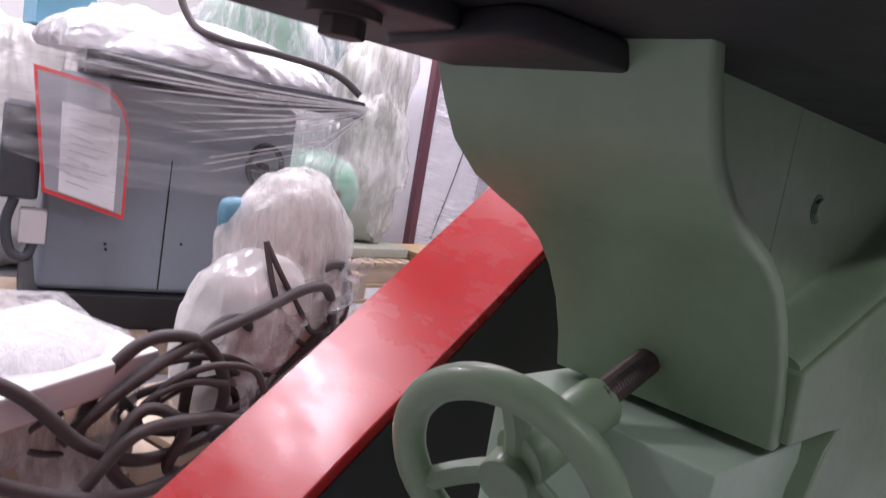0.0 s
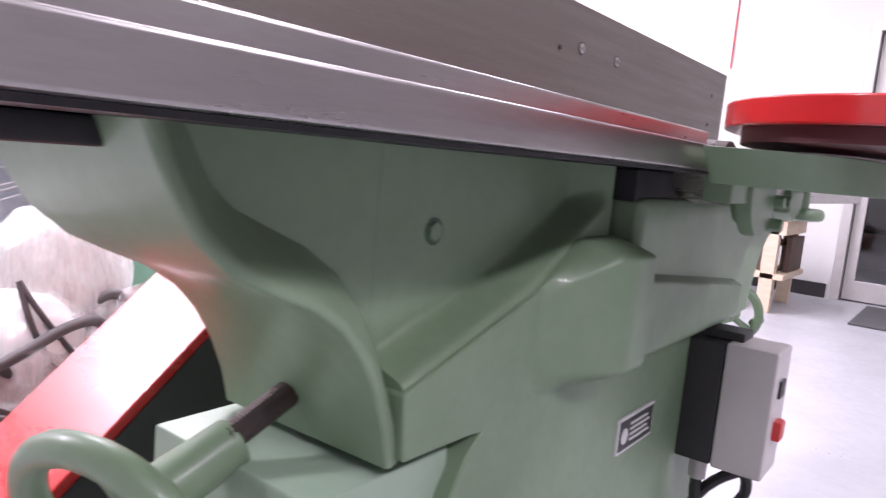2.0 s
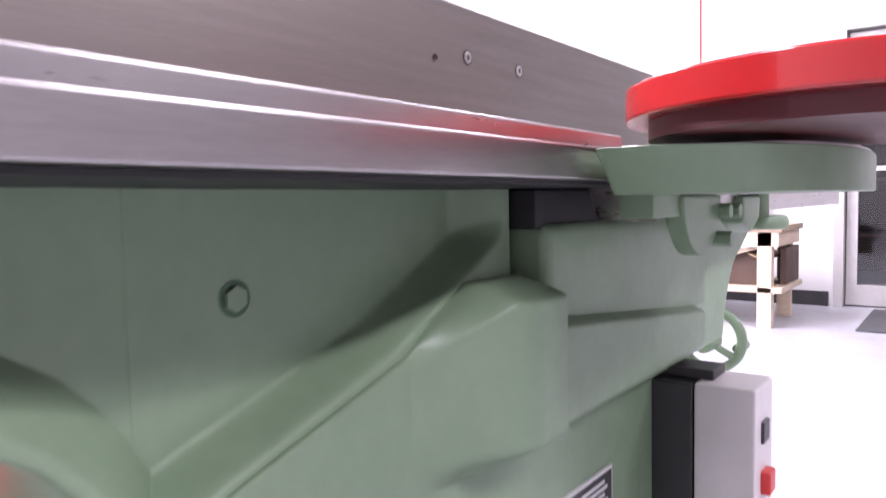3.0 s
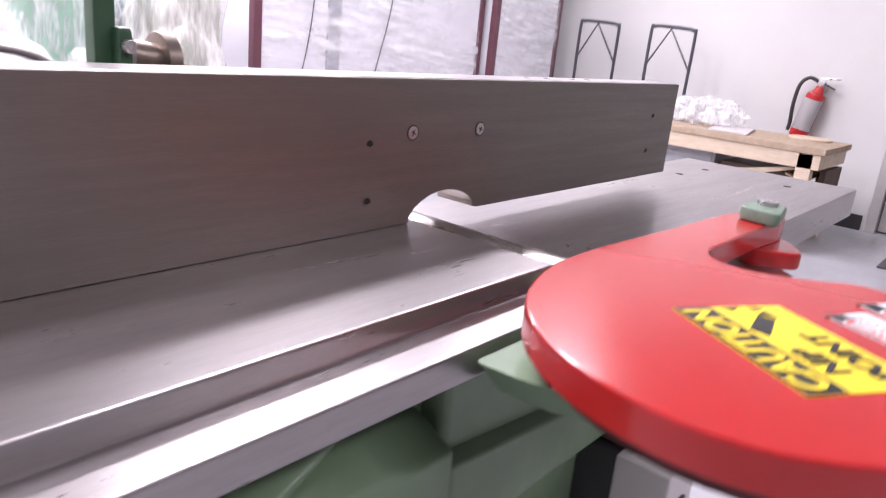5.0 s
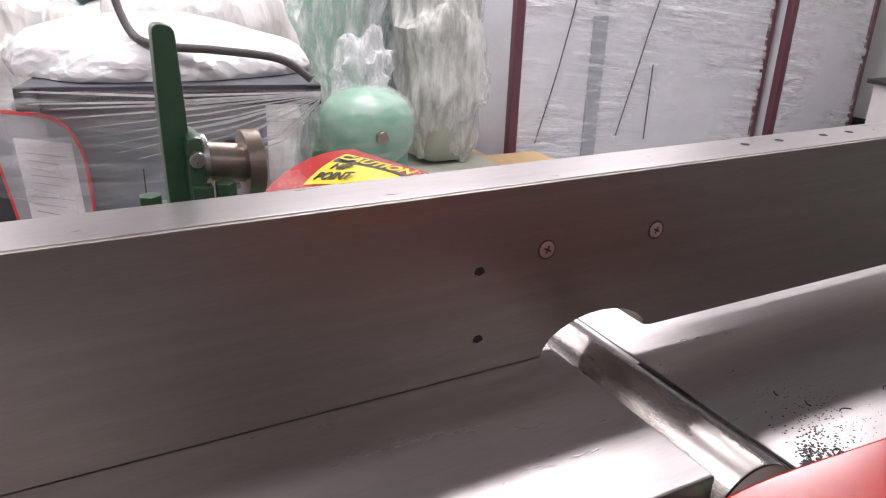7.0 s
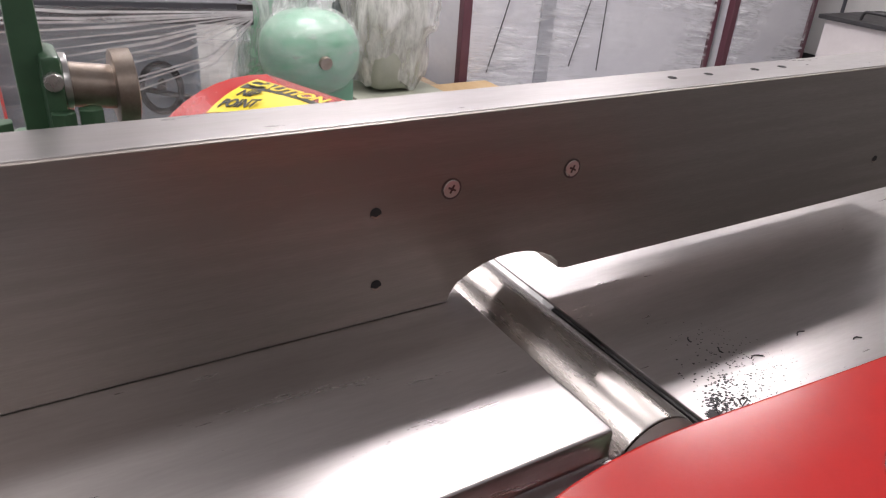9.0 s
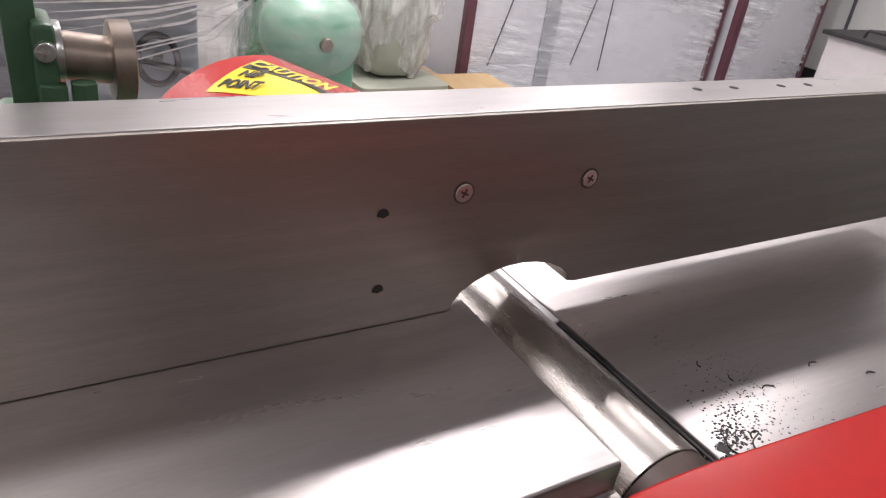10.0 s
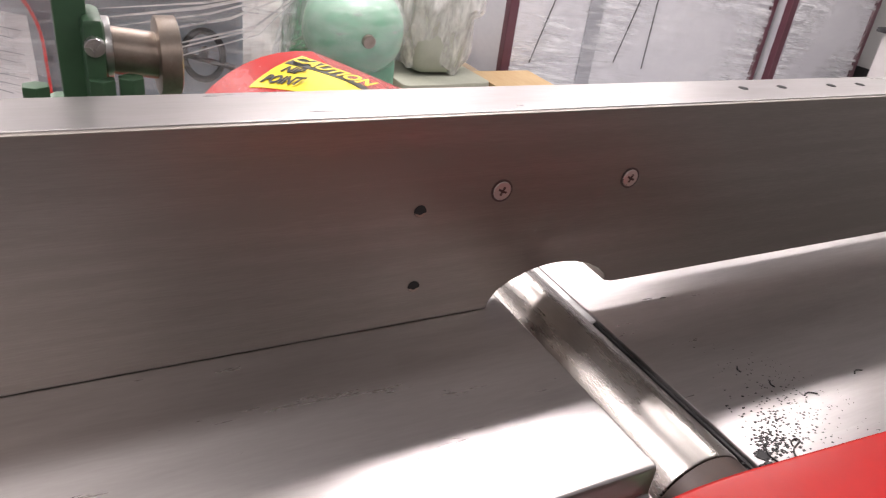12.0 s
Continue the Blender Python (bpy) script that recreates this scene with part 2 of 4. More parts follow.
def mesh_object(name, bm, mat, smooth=40):
    me = bpy.data.meshes.new(name)
    bmesh.ops.recalc_face_normals(bm, faces=bm.faces)
    bm.to_mesh(me)
    bm.free()
    me.materials.append(mat)
    if smooth:
        me.polygons.foreach_set("use_smooth", [True] * len(me.polygons))
        me.set_sharp_from_angle(angle=radians(smooth))
    ob = new(name, me)
    if smooth and len(me.polygons) < 400:
        # large flat faces keep their own normals beside the rounded edges
        wn = ob.modifiers.new("weighted", "WEIGHTED_NORMAL")
        wn.keep_sharp, wn.weight = True, 50
    return ob


def thing(name, label, category, at=None, group="", kind=""):
    ob = new(name)
    ob.empty_display_size = 0.05
    ob.matrix_world = at or Matrix()
    return tagged(ob, label, category, group, kind)


def part(name, bm, mat, parent=None, label="", smooth=40):
    ob = mesh_object(name, bm, mat, smooth)
    if parent:
        ob.parent = parent
    if label:
        tagged(ob, label)
    return ob


def structure(name, bm, mat, label, category, smooth=40):
    return tagged(mesh_object(name, bm, mat, smooth), label, category, kind="structure")


def sharp_edges(bm, deg=35):
    return [e for e in bm.edges if len(e.link_faces) == 2 and e.calc_face_angle(0) > radians(deg)]


def bevel(bm, w, seg=2, deg=35):
    if w:
        bmesh.ops.recalc_face_normals(bm, faces=bm.faces)
        bmesh.ops.bevel(bm, geom=sharp_edges(bm, deg), offset=w, segments=seg, affect="EDGES", profile=0.5, clamp_overlap=True)
    return bm


def box(x0, x1, y0, y1, z0, z1, w=0.0, seg=2, bm=None):
    own = bmesh.new()
    bmesh.ops.create_cube(own, size=1)
    for v in own.verts:
        v.co = Vector(((x0 + x1) / 2 + v.co.x * (x1 - x0), (y0 + y1) / 2 + v.co.y * (y1 - y0), (z0 + z1) / 2 + v.co.z * (z1 - z0)))
    bevel(own, w, seg)
    return merge(bm, own)


def merge(bm, own):
    if bm is None:
        return own
    me = bpy.data.meshes.new("tmp")
    own.to_mesh(me)
    own.free()
    bm.from_mesh(me)
    bpy.data.meshes.remove(me)
    return bm


def prism(points, axis, lo, hi, w=0.0, seg=2, bm=None, deg=35):
    """Extrude a flat outline along an axis. points are (x, y) for z, (x, z) for y, (y, z) for x."""
    own = bmesh.new()

    def place(p, h):
        return {"z": (p[0], p[1], h), "y": (p[0], h, p[1]), "x": (h, p[0], p[1])}[axis]

    a = [own.verts.new(place(p, lo)) for p in points]
    b = [own.verts.new(place(p, hi)) for p in points]
    own.faces.new(a)
    own.faces.new(b[::-1])
    for i in range(len(points)):
        j = (i + 1) % len(points)
        own.faces.new((a[i], b[i], b[j], a[j]))
    bevel(own, w, seg, deg)
    return merge(bm, own)


def rod(p0, p1, r, seg=20, r2=None, w=0.0, bm=None):
    p0, p1 = Vector(p0), Vector(p1)
    d = p1 - p0
    own = bmesh.new()
    bmesh.ops.create_cone(own, cap_ends=True, segments=seg, radius1=r, radius2=r if r2 is None else r2, depth=d.length)
    bevel(own, w, 2, 60)
    own.transform(Matrix.Translation((p0 + p1) / 2) @ d.to_track_quat("Z", "Y").to_matrix().to_4x4())
    return merge(bm, own)


def smooth_path(pts, n=6):
    """A rounded line through the points."""
    pts = [Vector(p) for p in pts]
    out = []
    for i in range(len(pts) - 1):
        a, b, c, d = pts[max(i - 1, 0)], pts[i], pts[i + 1], pts[min(i + 2, len(pts) - 1)]
        for k in range(n):
            t = k / n
            out.append(0.5 * ((2 * b) + (c - a) * t + (2 * a - 5 * b + 4 * c - d) * t * t + (3 * b - a - 3 * c + d) * t ** 3))
    return out + [pts[-1]]


def sweep(path, r, seg=8, bm=None, closed=False):
    own = bmesh.new()
    rings = []
    n = len(path)
    up = Vector((0.13, 0.21, 0.97))
    for i, p in enumerate(path):
        if closed:
            t = (path[(i + 1) % n] - path[i - 1]).normalized()
        else:
            t = (path[min(i + 1, n - 1)] - path[max(i - 1, 0)]).normalized()
        s = t.cross(up)
        s = s.normalized() if s.length > 1e-4 else Vector((1, 0, 0))
        u = s.cross(t).normalized()
        up = u
        rings.append([own.verts.new(p + r * (math.cos(a) * s + math.sin(a) * u)) for a in [2 * math.pi * k / seg for k in range(seg)]])
    for i in range(n if closed else n - 1):
        a, b = rings[i], rings[(i + 1) % n]
        for k in range(seg):
            own.faces.new((a[k], a[(k + 1) % seg], b[(k + 1) % seg], b[k]))
    if not closed:
        own.faces.new(rings[0][::-1])
        own.faces.new(rings[-1])
    return merge(bm, own)


def arc(cx, cy, r, a0, a1, n=12):
    return [(cx + r * math.cos(radians(a0 + (a1 - a0) * i / n)), cy + r * math.sin(radians(a0 + (a1 - a0) * i / n))) for i in range(n + 1)]


def rounded(points, r, n=5):
    """Round each corner of an outline; r is one radius or one for each corner."""
    out = []
    m = len(points)
    for i, p in enumerate(points):
        ri = r[i] if isinstance(r, (list, tuple)) else r
        p, a, b = Vector(p), Vector(points[i - 1]), Vector(points[(i + 1) % m])
        if ri <= 0:
            out.append(tuple(p))
            continue
        da, db = min(ri, (a - p).length * 0.48), min(ri, (b - p).length * 0.48)
        s, e = p + (a - p).normalized() * da, p + (b - p).normalized() * db
        for k in range(n + 1):
            t = k / n
            out.append(tuple((1 - t) ** 2 * s + 2 * t * (1 - t) * p + t * t * e))
    return out


def lump(cx, cy, cz, rx, ry, rz, amp=0.12, freq=3.0, seed=0, bm=None, sub=4, flat=None, power=2.0):
    """A crumpled rounded body, boxier as power grows."""
    own = bmesh.new()
    bmesh.ops.create_icosphere(own, subdivisions=sub, radius=1)
    off = Vector((seed * 3.7, seed * 1.3, seed * 2.1))
    for v in own.verts:
        d = v.co.normalized()
        k = (abs(d.x) ** power + abs(d.y) ** power + abs(d.z) ** power) ** (-1 / power)
        q = Vector((d.x * rx, d.y * ry, d.z * rz))
        f = noise.fractal(q * freq * 4 + off, 1.0, 2.0, 5)
        ridge = abs(noise.noise(q * freq * 3 + off * 1.7))
        v.co = Vector((cx, cy, cz)) + q * (k * (1 + amp * (f * 0.6 - ridge)))
        if flat is not None:
            v.co.z = max(v.co.z, flat)
    return merge(bm, own)


def sheet(corners, nu, nv, amp, freq, seed=0, thick=0.0, streak=1.0):
    """A crumpled sheet over a four-cornered field (corner order: around)."""
    a, b, c, d = [Vector(p) for p in corners]
    nrm = (b - a).cross(d - a).normalized()
    own = bmesh.new()
    grid = []
    for i in range(nu + 1):
        row = []
        for j in range(nv + 1):
            u, v = i / nu, j / nv
            p = a.lerp(b, u).lerp(d.lerp(c, u), v)
            q = Vector((u * freq, v * freq * streak, seed * 7.1))
            f = noise.fractal(q, 1.0, 2.0, 4) - 1.3 * abs(noise.noise(q * 1.7))
            row.append(own.verts.new(p + nrm * amp * f))
        grid.append(row)
    for i in range(nu):
        for j in range(nv):
            own.faces.new((grid[i][j], grid[i + 1][j], grid[i + 1][j + 1], grid[i][j + 1]))
    return own


def lettering(name, text, size, mat, m, parent, squeeze=1.0):
    """Flat letters as one mesh, lying on the pose m."""
    cu = bpy.data.curves.new(name, "FONT")
    cu.body, cu.size, cu.align_x, cu.align_y = text, size, "CENTER", "CENTER"
    cu.extrude, cu.offset = 0.0002, size * 0.03
    tmp = new(name, cu)
    me = bpy.data.meshes.new_from_object(tmp.evaluated_get(bpy.context.evaluated_depsgraph_get()))
    bpy.data.objects.remove(tmp)
    bpy.data.curves.remove(cu)
    me.materials.clear()
    me.materials.append(mat)
    ob = new(name, me)
    ob.matrix_world = m @ Matrix.Diagonal((squeeze, 1, 1, 1))
    ob.parent = parent
    return ob


def placed(bm, m):
    bm.transform(m)
    return bm

# ---- the room ----
X0, X1, Y0, Y1 = -5.2, 5.3, -7.5, 5.6
structure("floor", box(X0 - 0.2, X1 + 3.2, Y0 - 0.2, Y1 + 0.2, -0.12, 0), FLOOR, "pale grey painted concrete shop floor", "floor")
structure("ceiling", box(X0 - 0.2, X1 + 0.2, Y0 - 0.2, Y1 + 0.2, CEIL, CEIL + 0.1), CEILING, "white painted shop ceiling", "ceiling")
structure("wall_west", box(X0 - 0.2, X0, Y0, Y1, 0, CEIL), WALL, "white painted shop wall", "wall")
structure("wall_north", box(X0 - 0.2, X1 + 0.2, Y1, Y1 + 0.2, 0, CEIL), WALL, "white painted shop wall", "wall")
structure("wall_south", box(X0 - 0.2, X1 + 0.2, Y0 - 0.2, Y0, 0, CEIL), WALL, "white painted shop wall", "wall")
DY0, DY1, DZ = -0.62, 0.33, 2.0
wall = box(X1, X1 + 0.16, DY1, Y1, 0, CEIL)
box(X1, X1 + 0.16, Y0, DY0, 0, CEIL, bm=wall)
box(X1, X1 + 0.16, DY0, DY1, DZ, CEIL, bm=wall)
structure("wall_east", wall, WALL, "white painted shop wall with a doorway", "wall")
structure("baseboard", box(X1 - 0.014, X1, DY1 + 0.09, Y1, 0, 0.11, 0.003), BLACK, "black rubber baseboard along the wall", "baseboard")
# the room past the doorway; its dimness is put into near-black wall colour
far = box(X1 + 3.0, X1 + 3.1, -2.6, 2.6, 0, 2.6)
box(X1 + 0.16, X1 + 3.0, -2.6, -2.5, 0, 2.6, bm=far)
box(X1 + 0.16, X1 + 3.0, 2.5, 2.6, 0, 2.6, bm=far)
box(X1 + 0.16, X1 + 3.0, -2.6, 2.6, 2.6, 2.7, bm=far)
structure("wall_far", far, DARKROOM, "walls of the room past the doorway, dimness put in their colour", "wall")
door = thing("door_1", "pale aluminium framed shop doorway with a glazed door", "door", kind="structure")
fr = box(X1 - 0.02, X1 + 0.18, DY1 - 0.005, DY1 + 0.06, 0, DZ + 0.06, 0.004)
box(X1 - 0.02, X1 + 0.18, DY0 - 0.06, DY0 + 0.005, 0, DZ + 0.06, 0.004, bm=fr)
box(X1 - 0.02, X1 + 0.18, DY0, DY1, DZ - 0.005, DZ + 0.06, 0.004, bm=fr)
part("door_frame", fr, ALU, door)
lf = box(X1 + 0.06, X1 + 0.10, DY1 - 0.085, DY1 - 0.012, 0.01, DZ - 0.012, 0.003)
box(X1 + 0.06, X1 + 0.10, DY0 + 0.012, DY0 + 0.085, 0.01, DZ - 0.012, 0.003, bm=lf)
box(X1 + 0.06, X1 + 0.10, DY0 + 0.08, DY1 - 0.08, DZ - 0.13, DZ - 0.012, 0.003, bm=lf)
box(X1 + 0.06, X1 + 0.10, DY0 + 0.08, DY1 - 0.08, 0.01, 0.16, 0.003, bm=lf)
part("door_leaf", lf, ALU, door)
part("push_bar", box(X1 + 0.0, X1 + 0.03, DY0 + 0.08, DY1 - 0.05, 0.985, 1.02, 0.006), COVER, door)
part("pane", box(X1 + 0.077, X1 + 0.083, DY0 + 0.07, DY1 - 0.07, 0.15, DZ - 0.12), GLASS, door).visible_shadow = False
# Every lamp gets a fixture, the added fill ones too.
for lx, ly in LAMPS:
    lt = thing("unseen_ceiling_light", "unseen white fluorescent ceiling light with a lit diffuser, some added as fill", "ceiling light", pose(lx, ly, 0), "ceiling lights")
    part("frame", box(-0.64, 0.64, -0.2, 0.2, CEIL - 0.07, CEIL, 0.006), COVER, lt)
    part("diffuser", box(-0.6, 0.6, -0.17, 0.17, CEIL - 0.09, CEIL - 0.068, 0.004), TUBE, lt)

# ---- the jointer ----
T = 0.885           # outfeed table top
TI = 0.857          # infeed table top
jointer = thing("jointer", "sage green cast iron jointer with steel tables and red guards", "jointer")
sec = [(-0.171, T), (0.20, T), (0.20, 0.837), (-0.213, 0.837), (-0.213, 0.864), (-0.171, 0.864)]
outfeed = part("outfeed_table", prism(sec, "x", -1.16, 0.022, 0.003, 2), STEEL, jointer, "ground steel table with a rabbeting ledge")
sec = [(-0.215, TI), (0.14, TI), (0.14, 0.802), (-0.215, 0.802)]
infeed = part("infeed_table", prism(sec, "x", 0.112, 1.10, 0.0015, 2), STEEL, jointer, "ground steel table set lower")
for hx, hy in ((0.849, 0.053), (0.97, 0.048), (0.96, -0.12)):
    part("bolt_hole", rod((hx, hy, TI - 0.004), (hx, hy, TI + 0.0004), 0.0075, 16), HOLE, infeed)

# table wedge with its recessed side
curve = [(-0.672, 0.8332), (-0.665, 0.815), (-0.655, 0.795), (-0.638, 0.768), (-0.610, 0.745), (-0.578, 0.730), (-0.545, 0.716), (-0.518, 0.698), (-0.497, 0.675), (-0.478, 0.645), (-0.464, 0.612), (-0.456, 0.580)]
pts = [Vector(p) for p in curve]


def inward(k):
    t = (pts[min(k + 1, len(pts) - 1)] - pts[max(k - 1, 0)]).normalized()
    return Vector((-t.y, t.x))


web = [tuple(p + inward(k) * 0.004) for k, p in enumerate(pts)] + [(-0.43, 0.582), (-0.43, 0.8332)]
part("outfeed_wedge", prism(web, "y", -0.0697, 0.095), GREEN, jointer, "green wedge shaped table support", smooth=50)


def ease(t):
    t = min(max(t, 0.0), 1.0)
    return t * t * (3 - 2 * t)


def pocket_depth(x, z):
    """Side of the wedge: a recess whose floor rises by a steep wall to the proud border along the sloping way."""
    low = 0.652 + (x + 0.43) * 0.337 + max(0.0, x + 0.264) * 0.18
    wall = ease((z - low) / 0.020) * ease((-0.099 - x) / 0.040)
    return -0.1105 + 0.0405 * wall


pk = bmesh.new()
cols = []
for q in range(73):
    x = -0.450 + (0.450 - 0.098) * q / 72
    z0 = 0.630 + (x + 0.452) * 0.3136
    cols.append([pk.verts.new((x, pocket_depth(x, z0 + (0.8332 - z0) * k / 64), z0 + (0.8332 - z0) * k / 64)) for k in range(65)] + [pk.verts.new((x, 0.09, 0.8332)), pk.verts.new((x, 0.09, z0))])
for p, q in zip(cols, cols[1:]):
    for k in range(67):
        pk.faces.new((p[k], q[k], q[(k + 1) % 67], p[(k + 1) % 67]))
pk.faces.new(cols[0])
pk.faces.new(cols[-1][::-1])
part("wedge_side", pk, GREEN, jointer, smooth=60)
# the matching wedge under the infeed table
mirror = [(0.158 - p.x, p.y) for p in pts if p.y < 0.80]
part("infeed_wedge", prism([(mirror[0][0] + 0.004, 0.8015)] + mirror + [(0.40, 0.580), (0.36, 0.8015)], "y", -0.107, 0.096, 0.004, 2, deg=50), GREEN, jointer, "green wedge shaped table support", smooth=50)
rimb = bmesh.new()
ring_out, ring_in, ring_deep = [], [], []
for k, p in enumerate(pts):
    nrm = inward(k)
    ring_out.append(rimb.verts.new((p.x, -0.107, p.y)))
    ring_in.append(rimb.verts.new((p.x + nrm.x * 0.012, -0.107, p.y + nrm.y * 0.012)))
    ring_deep.append(rimb.verts.new((p.x + nrm.x * 0.045, -0.0698, p.y + nrm.y * 0.045)))
back = [rimb.verts.new((p.x, 0.096, p.y)) for p in pts]
for k in range(len(pts) - 1):
    for a, c in ((back, ring_out), (ring_out, ring_in), (ring_in, ring_deep)):
        rimb.faces.new((a[k], a[k + 1], c[k + 1], c[k]))
bevel(rimb, 0.004, 2, 50)
part("wedge_rim", rimb, GREEN, jointer, smooth=60)
# Added sheet; its black, and that of rib and boss, paints the shade.
part("underside_shade", box(-1.155, 0.005, -0.206, 0.195, 0.8335, 0.8366), BLACKPAINT, jointer, "rough black sheet added for the shade under the table")
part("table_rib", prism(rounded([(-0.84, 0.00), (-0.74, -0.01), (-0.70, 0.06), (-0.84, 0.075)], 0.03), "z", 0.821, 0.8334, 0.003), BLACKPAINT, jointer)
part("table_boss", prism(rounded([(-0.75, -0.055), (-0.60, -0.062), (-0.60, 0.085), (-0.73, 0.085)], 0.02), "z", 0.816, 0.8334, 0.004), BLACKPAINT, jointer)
part("bolt_washer", rod((-0.79, 0.035, 0.816), (-0.79, 0.035, 0.8212), 0.020, 20), IRON, jointer)
part("bolt_head", rod((-0.79, 0.035, 0.806), (-0.79, 0.035, 0.816), 0.0125, 6, w=0.001), IRON, jointer)
part("hex_bolt", rod((-0.3755, -0.066, 0.762), (-0.3755, -0.0735, 0.762), 0.0090, 6, w=0.001), GREEN, jointer, "green painted hexagonal bolt head")
# Flat dark green disc colours in the shade of the bolt recess.
part("hex_bolt_shade", rod((-0.3755, -0.0685, 0.762), (-0.3755, -0.0706, 0.762), 0.0125, 20), DKGREEN, jointer)

# base casting
line = [(-0.452, 0.640), (-0.447, 0.585), (-0.36, 0.583), (-0.335, 0.581), (-0.355, 0.565), (-0.378, 0.53), (-0.39, 0.46), (-0.40, 0.3), (-0.44, 0.05), (-0.44, 0),
        (0.46, 0), (0.46, 0.05), (0.40, 0.3), (0.365, 0.56), (0.36, 0.705), (-0.03, 0.705), (-0.087, 0.757), (-0.452, 0.643)]
part("base", prism(line, "y", -0.115, 0.105, 0.006, 3), GREEN, jointer, "sage green pedestal casting")
part("way_block", box(-0.525, -0.36, -0.098, 0.106, 0.40, 0.571, 0.004), LTGREEN, jointer)


def swell(name, x0, x1, top, deep, left, right):
    """A bearing housing that swells out of the base, rounded at its top, ends and foot."""
    bm = bmesh.new()
    cols = []
    for q in range(61):
        x = x0 + (x1 - x0) * q / 60
        zt, col = top(x), []
        for k in range(41):
            z = 0.582 + (zt - 0.582) * (1 - (1 - k / 40) ** 1.6)
            f = ease((z - 0.586) / 0.034) * min(1.0, max(0.0, (zt - z) / 0.014)) ** 0.5
            f *= ease((x - x0) / left) if left > 0.02 else min(1.0, (x - x0) / left) ** 0.5
            f *= min(1.0, max(0.0, (x1 - x) / right)) ** 0.5
            col.append(bm.verts.new((x, -0.1135 - deep * f, z)))
        cols.append(col + [bm.verts.new((x, -0.06, zt)), bm.verts.new((x, -0.06, 0.582))])
    n = len(cols[0])
    for p, q in zip(cols, cols[1:]):
        for k in range(n):
            bm.faces.new((p[k], q[k], q[(k + 1) % n], p[(k + 1) % n]))
    bm.faces.new(cols[0])
    bm.faces.new(cols[-1][::-1])
    part(name, bm, GREEN, jointer, smooth=60)


swell("bearing_cap", -0.262, -0.092, lambda x: min(0.754, 0.700 + (x + 0.262) * 0.62), 0.060, 0.115, 0.014)
swell("bearing_housing", -0.1, 0.36, lambda x: 0.722 - (x + 0.1) * 0.10, 0.046, 0.012, 0.02)
part("infeed_casting", box(-0.083, 0.40, -0.143, 0.10, 0.660, 0.801, 0.012, 3), GREEN, jointer)
# Solid block, coloured black for the shade in the gap under the tables.
part("throat_shade_block", box(-0.090, 0.30, -0.134, 0.10, 0.795, 0.8325, 0.003), BLACKPAINT, jointer)
part("bearing_block", box(-0.03, 0.106, -0.2215, -0.1885, 0.803, 0.8595, 0.002), GREEN, jointer)
# rabbeting arm in front of the tables
arm_line = rounded([(-0.16, -0.222), (0.19, -0.222), (0.192, -0.208), (0.40, -0.208), (0.34, -0.27), (0.262, -0.345), (0.20, -0.374), (0.02, -0.386), (-0.10, -0.35), (-0.155, -0.29)],
                   [0.008, 0, 0.02, 0.02, 0.05, 0.06, 0.06, 0.1, 0.1, 0.05])
armb = prism(arm_line, "z", 0.825, 0.8605)
for v in armb.verts:
    if v.co.z < 0.84 and v.co.x < -0.09:
        v.co.x += 0.035 * min(1.0, (-0.09 - v.co.x) / 0.06)
bevel(armb, 0.0025, 2)
part("rabbeting_arm", armb, GREEN, jointer, "green painted arm with a ground top")
part("arm_face", prism(rounded([(0.140, -0.224), (0.188, -0.219), (0.194, -0.2165), (0.395, -0.211), (0.338, -0.268), (0.26, -0.342), (0.199, -0.371), (0.02, -0.383), (-0.098, -0.347), (-0.11, -0.288), (0.132, -0.288)],
                               [0.022, 0, 0, 0.02, 0.05, 0.06, 0.06, 0.1, 0.05, 0.05, 0]), "z", 0.8598, 0.8625), STEEL, jointer, "ground steel face")
for hx, hy in ((0.137, -0.351), (0.016, -0.354)):
    part("bolt_hole", rod((hx, hy, 0.857), (hx, hy, 0.8628), 0.006, 16), HOLE, jointer)
# quadrant and clamp under the arm
for qx, qy, qr in ((0.105, -0.226, 0.064), (0.150, -0.204, 0.052)):
    part("quadrant", prism(arc(qx, 0.8245, qr, 180, 360, 28), "y", qy, qy + 0.020, 0.003), GREEN, jointer, "half round swivel plate")
for qx, qz in ((0.165, 0.806), (0.205, 0.806), (0.170, 0.775)):
    part("bolt_head", rod((qx, -0.238, qz), (qx, -0.19, qz), 0.009, 6, w=0.001), GREEN, jointer)
part("arm_bracket", prism([(0.27, 0.824), (0.36, 0.824), (0.352, 0.79), (0.31, 0.775), (0.27, 0.79)], "y", -0.225, -0.195, 0.006), GREEN, jointer)
part("clamp_knob", rod((0.40, -0.215, 0.776), (0.40, -0.215, 0.796), 0.036, 28, w=0.008), GREEN, jointer)
part("knob_stem", rod((0.385, -0.215, 0.796), (0.385, -0.215, 0.8255), 0.014, 20), GREEN, jointer)

# cutter head
HX, HZ, HR = 0.0644, 0.838, 0.040
head = part("cutterhead", rod((HX, -0.172, HZ), (HX, 0.145, HZ), HR, 64, w=0.0015), HEAD, jointer, "bright steel cutter head")
part("head_collar", rod((HX, -0.1875, HZ), (HX, -0.1722, HZ), HR - 0.0006, 48, w=0.001), IRON, head, "dark oily collar")
# Black strip over the table's end face paints the shade of the cutter gap.
part("lip_shade_strip", box(0.1085, 0.1118, -0.212, -0.0045, 0.804, 0.8545, 0.001), BLACKPAINT, infeed, "black strip for the shade in the cutter gap")
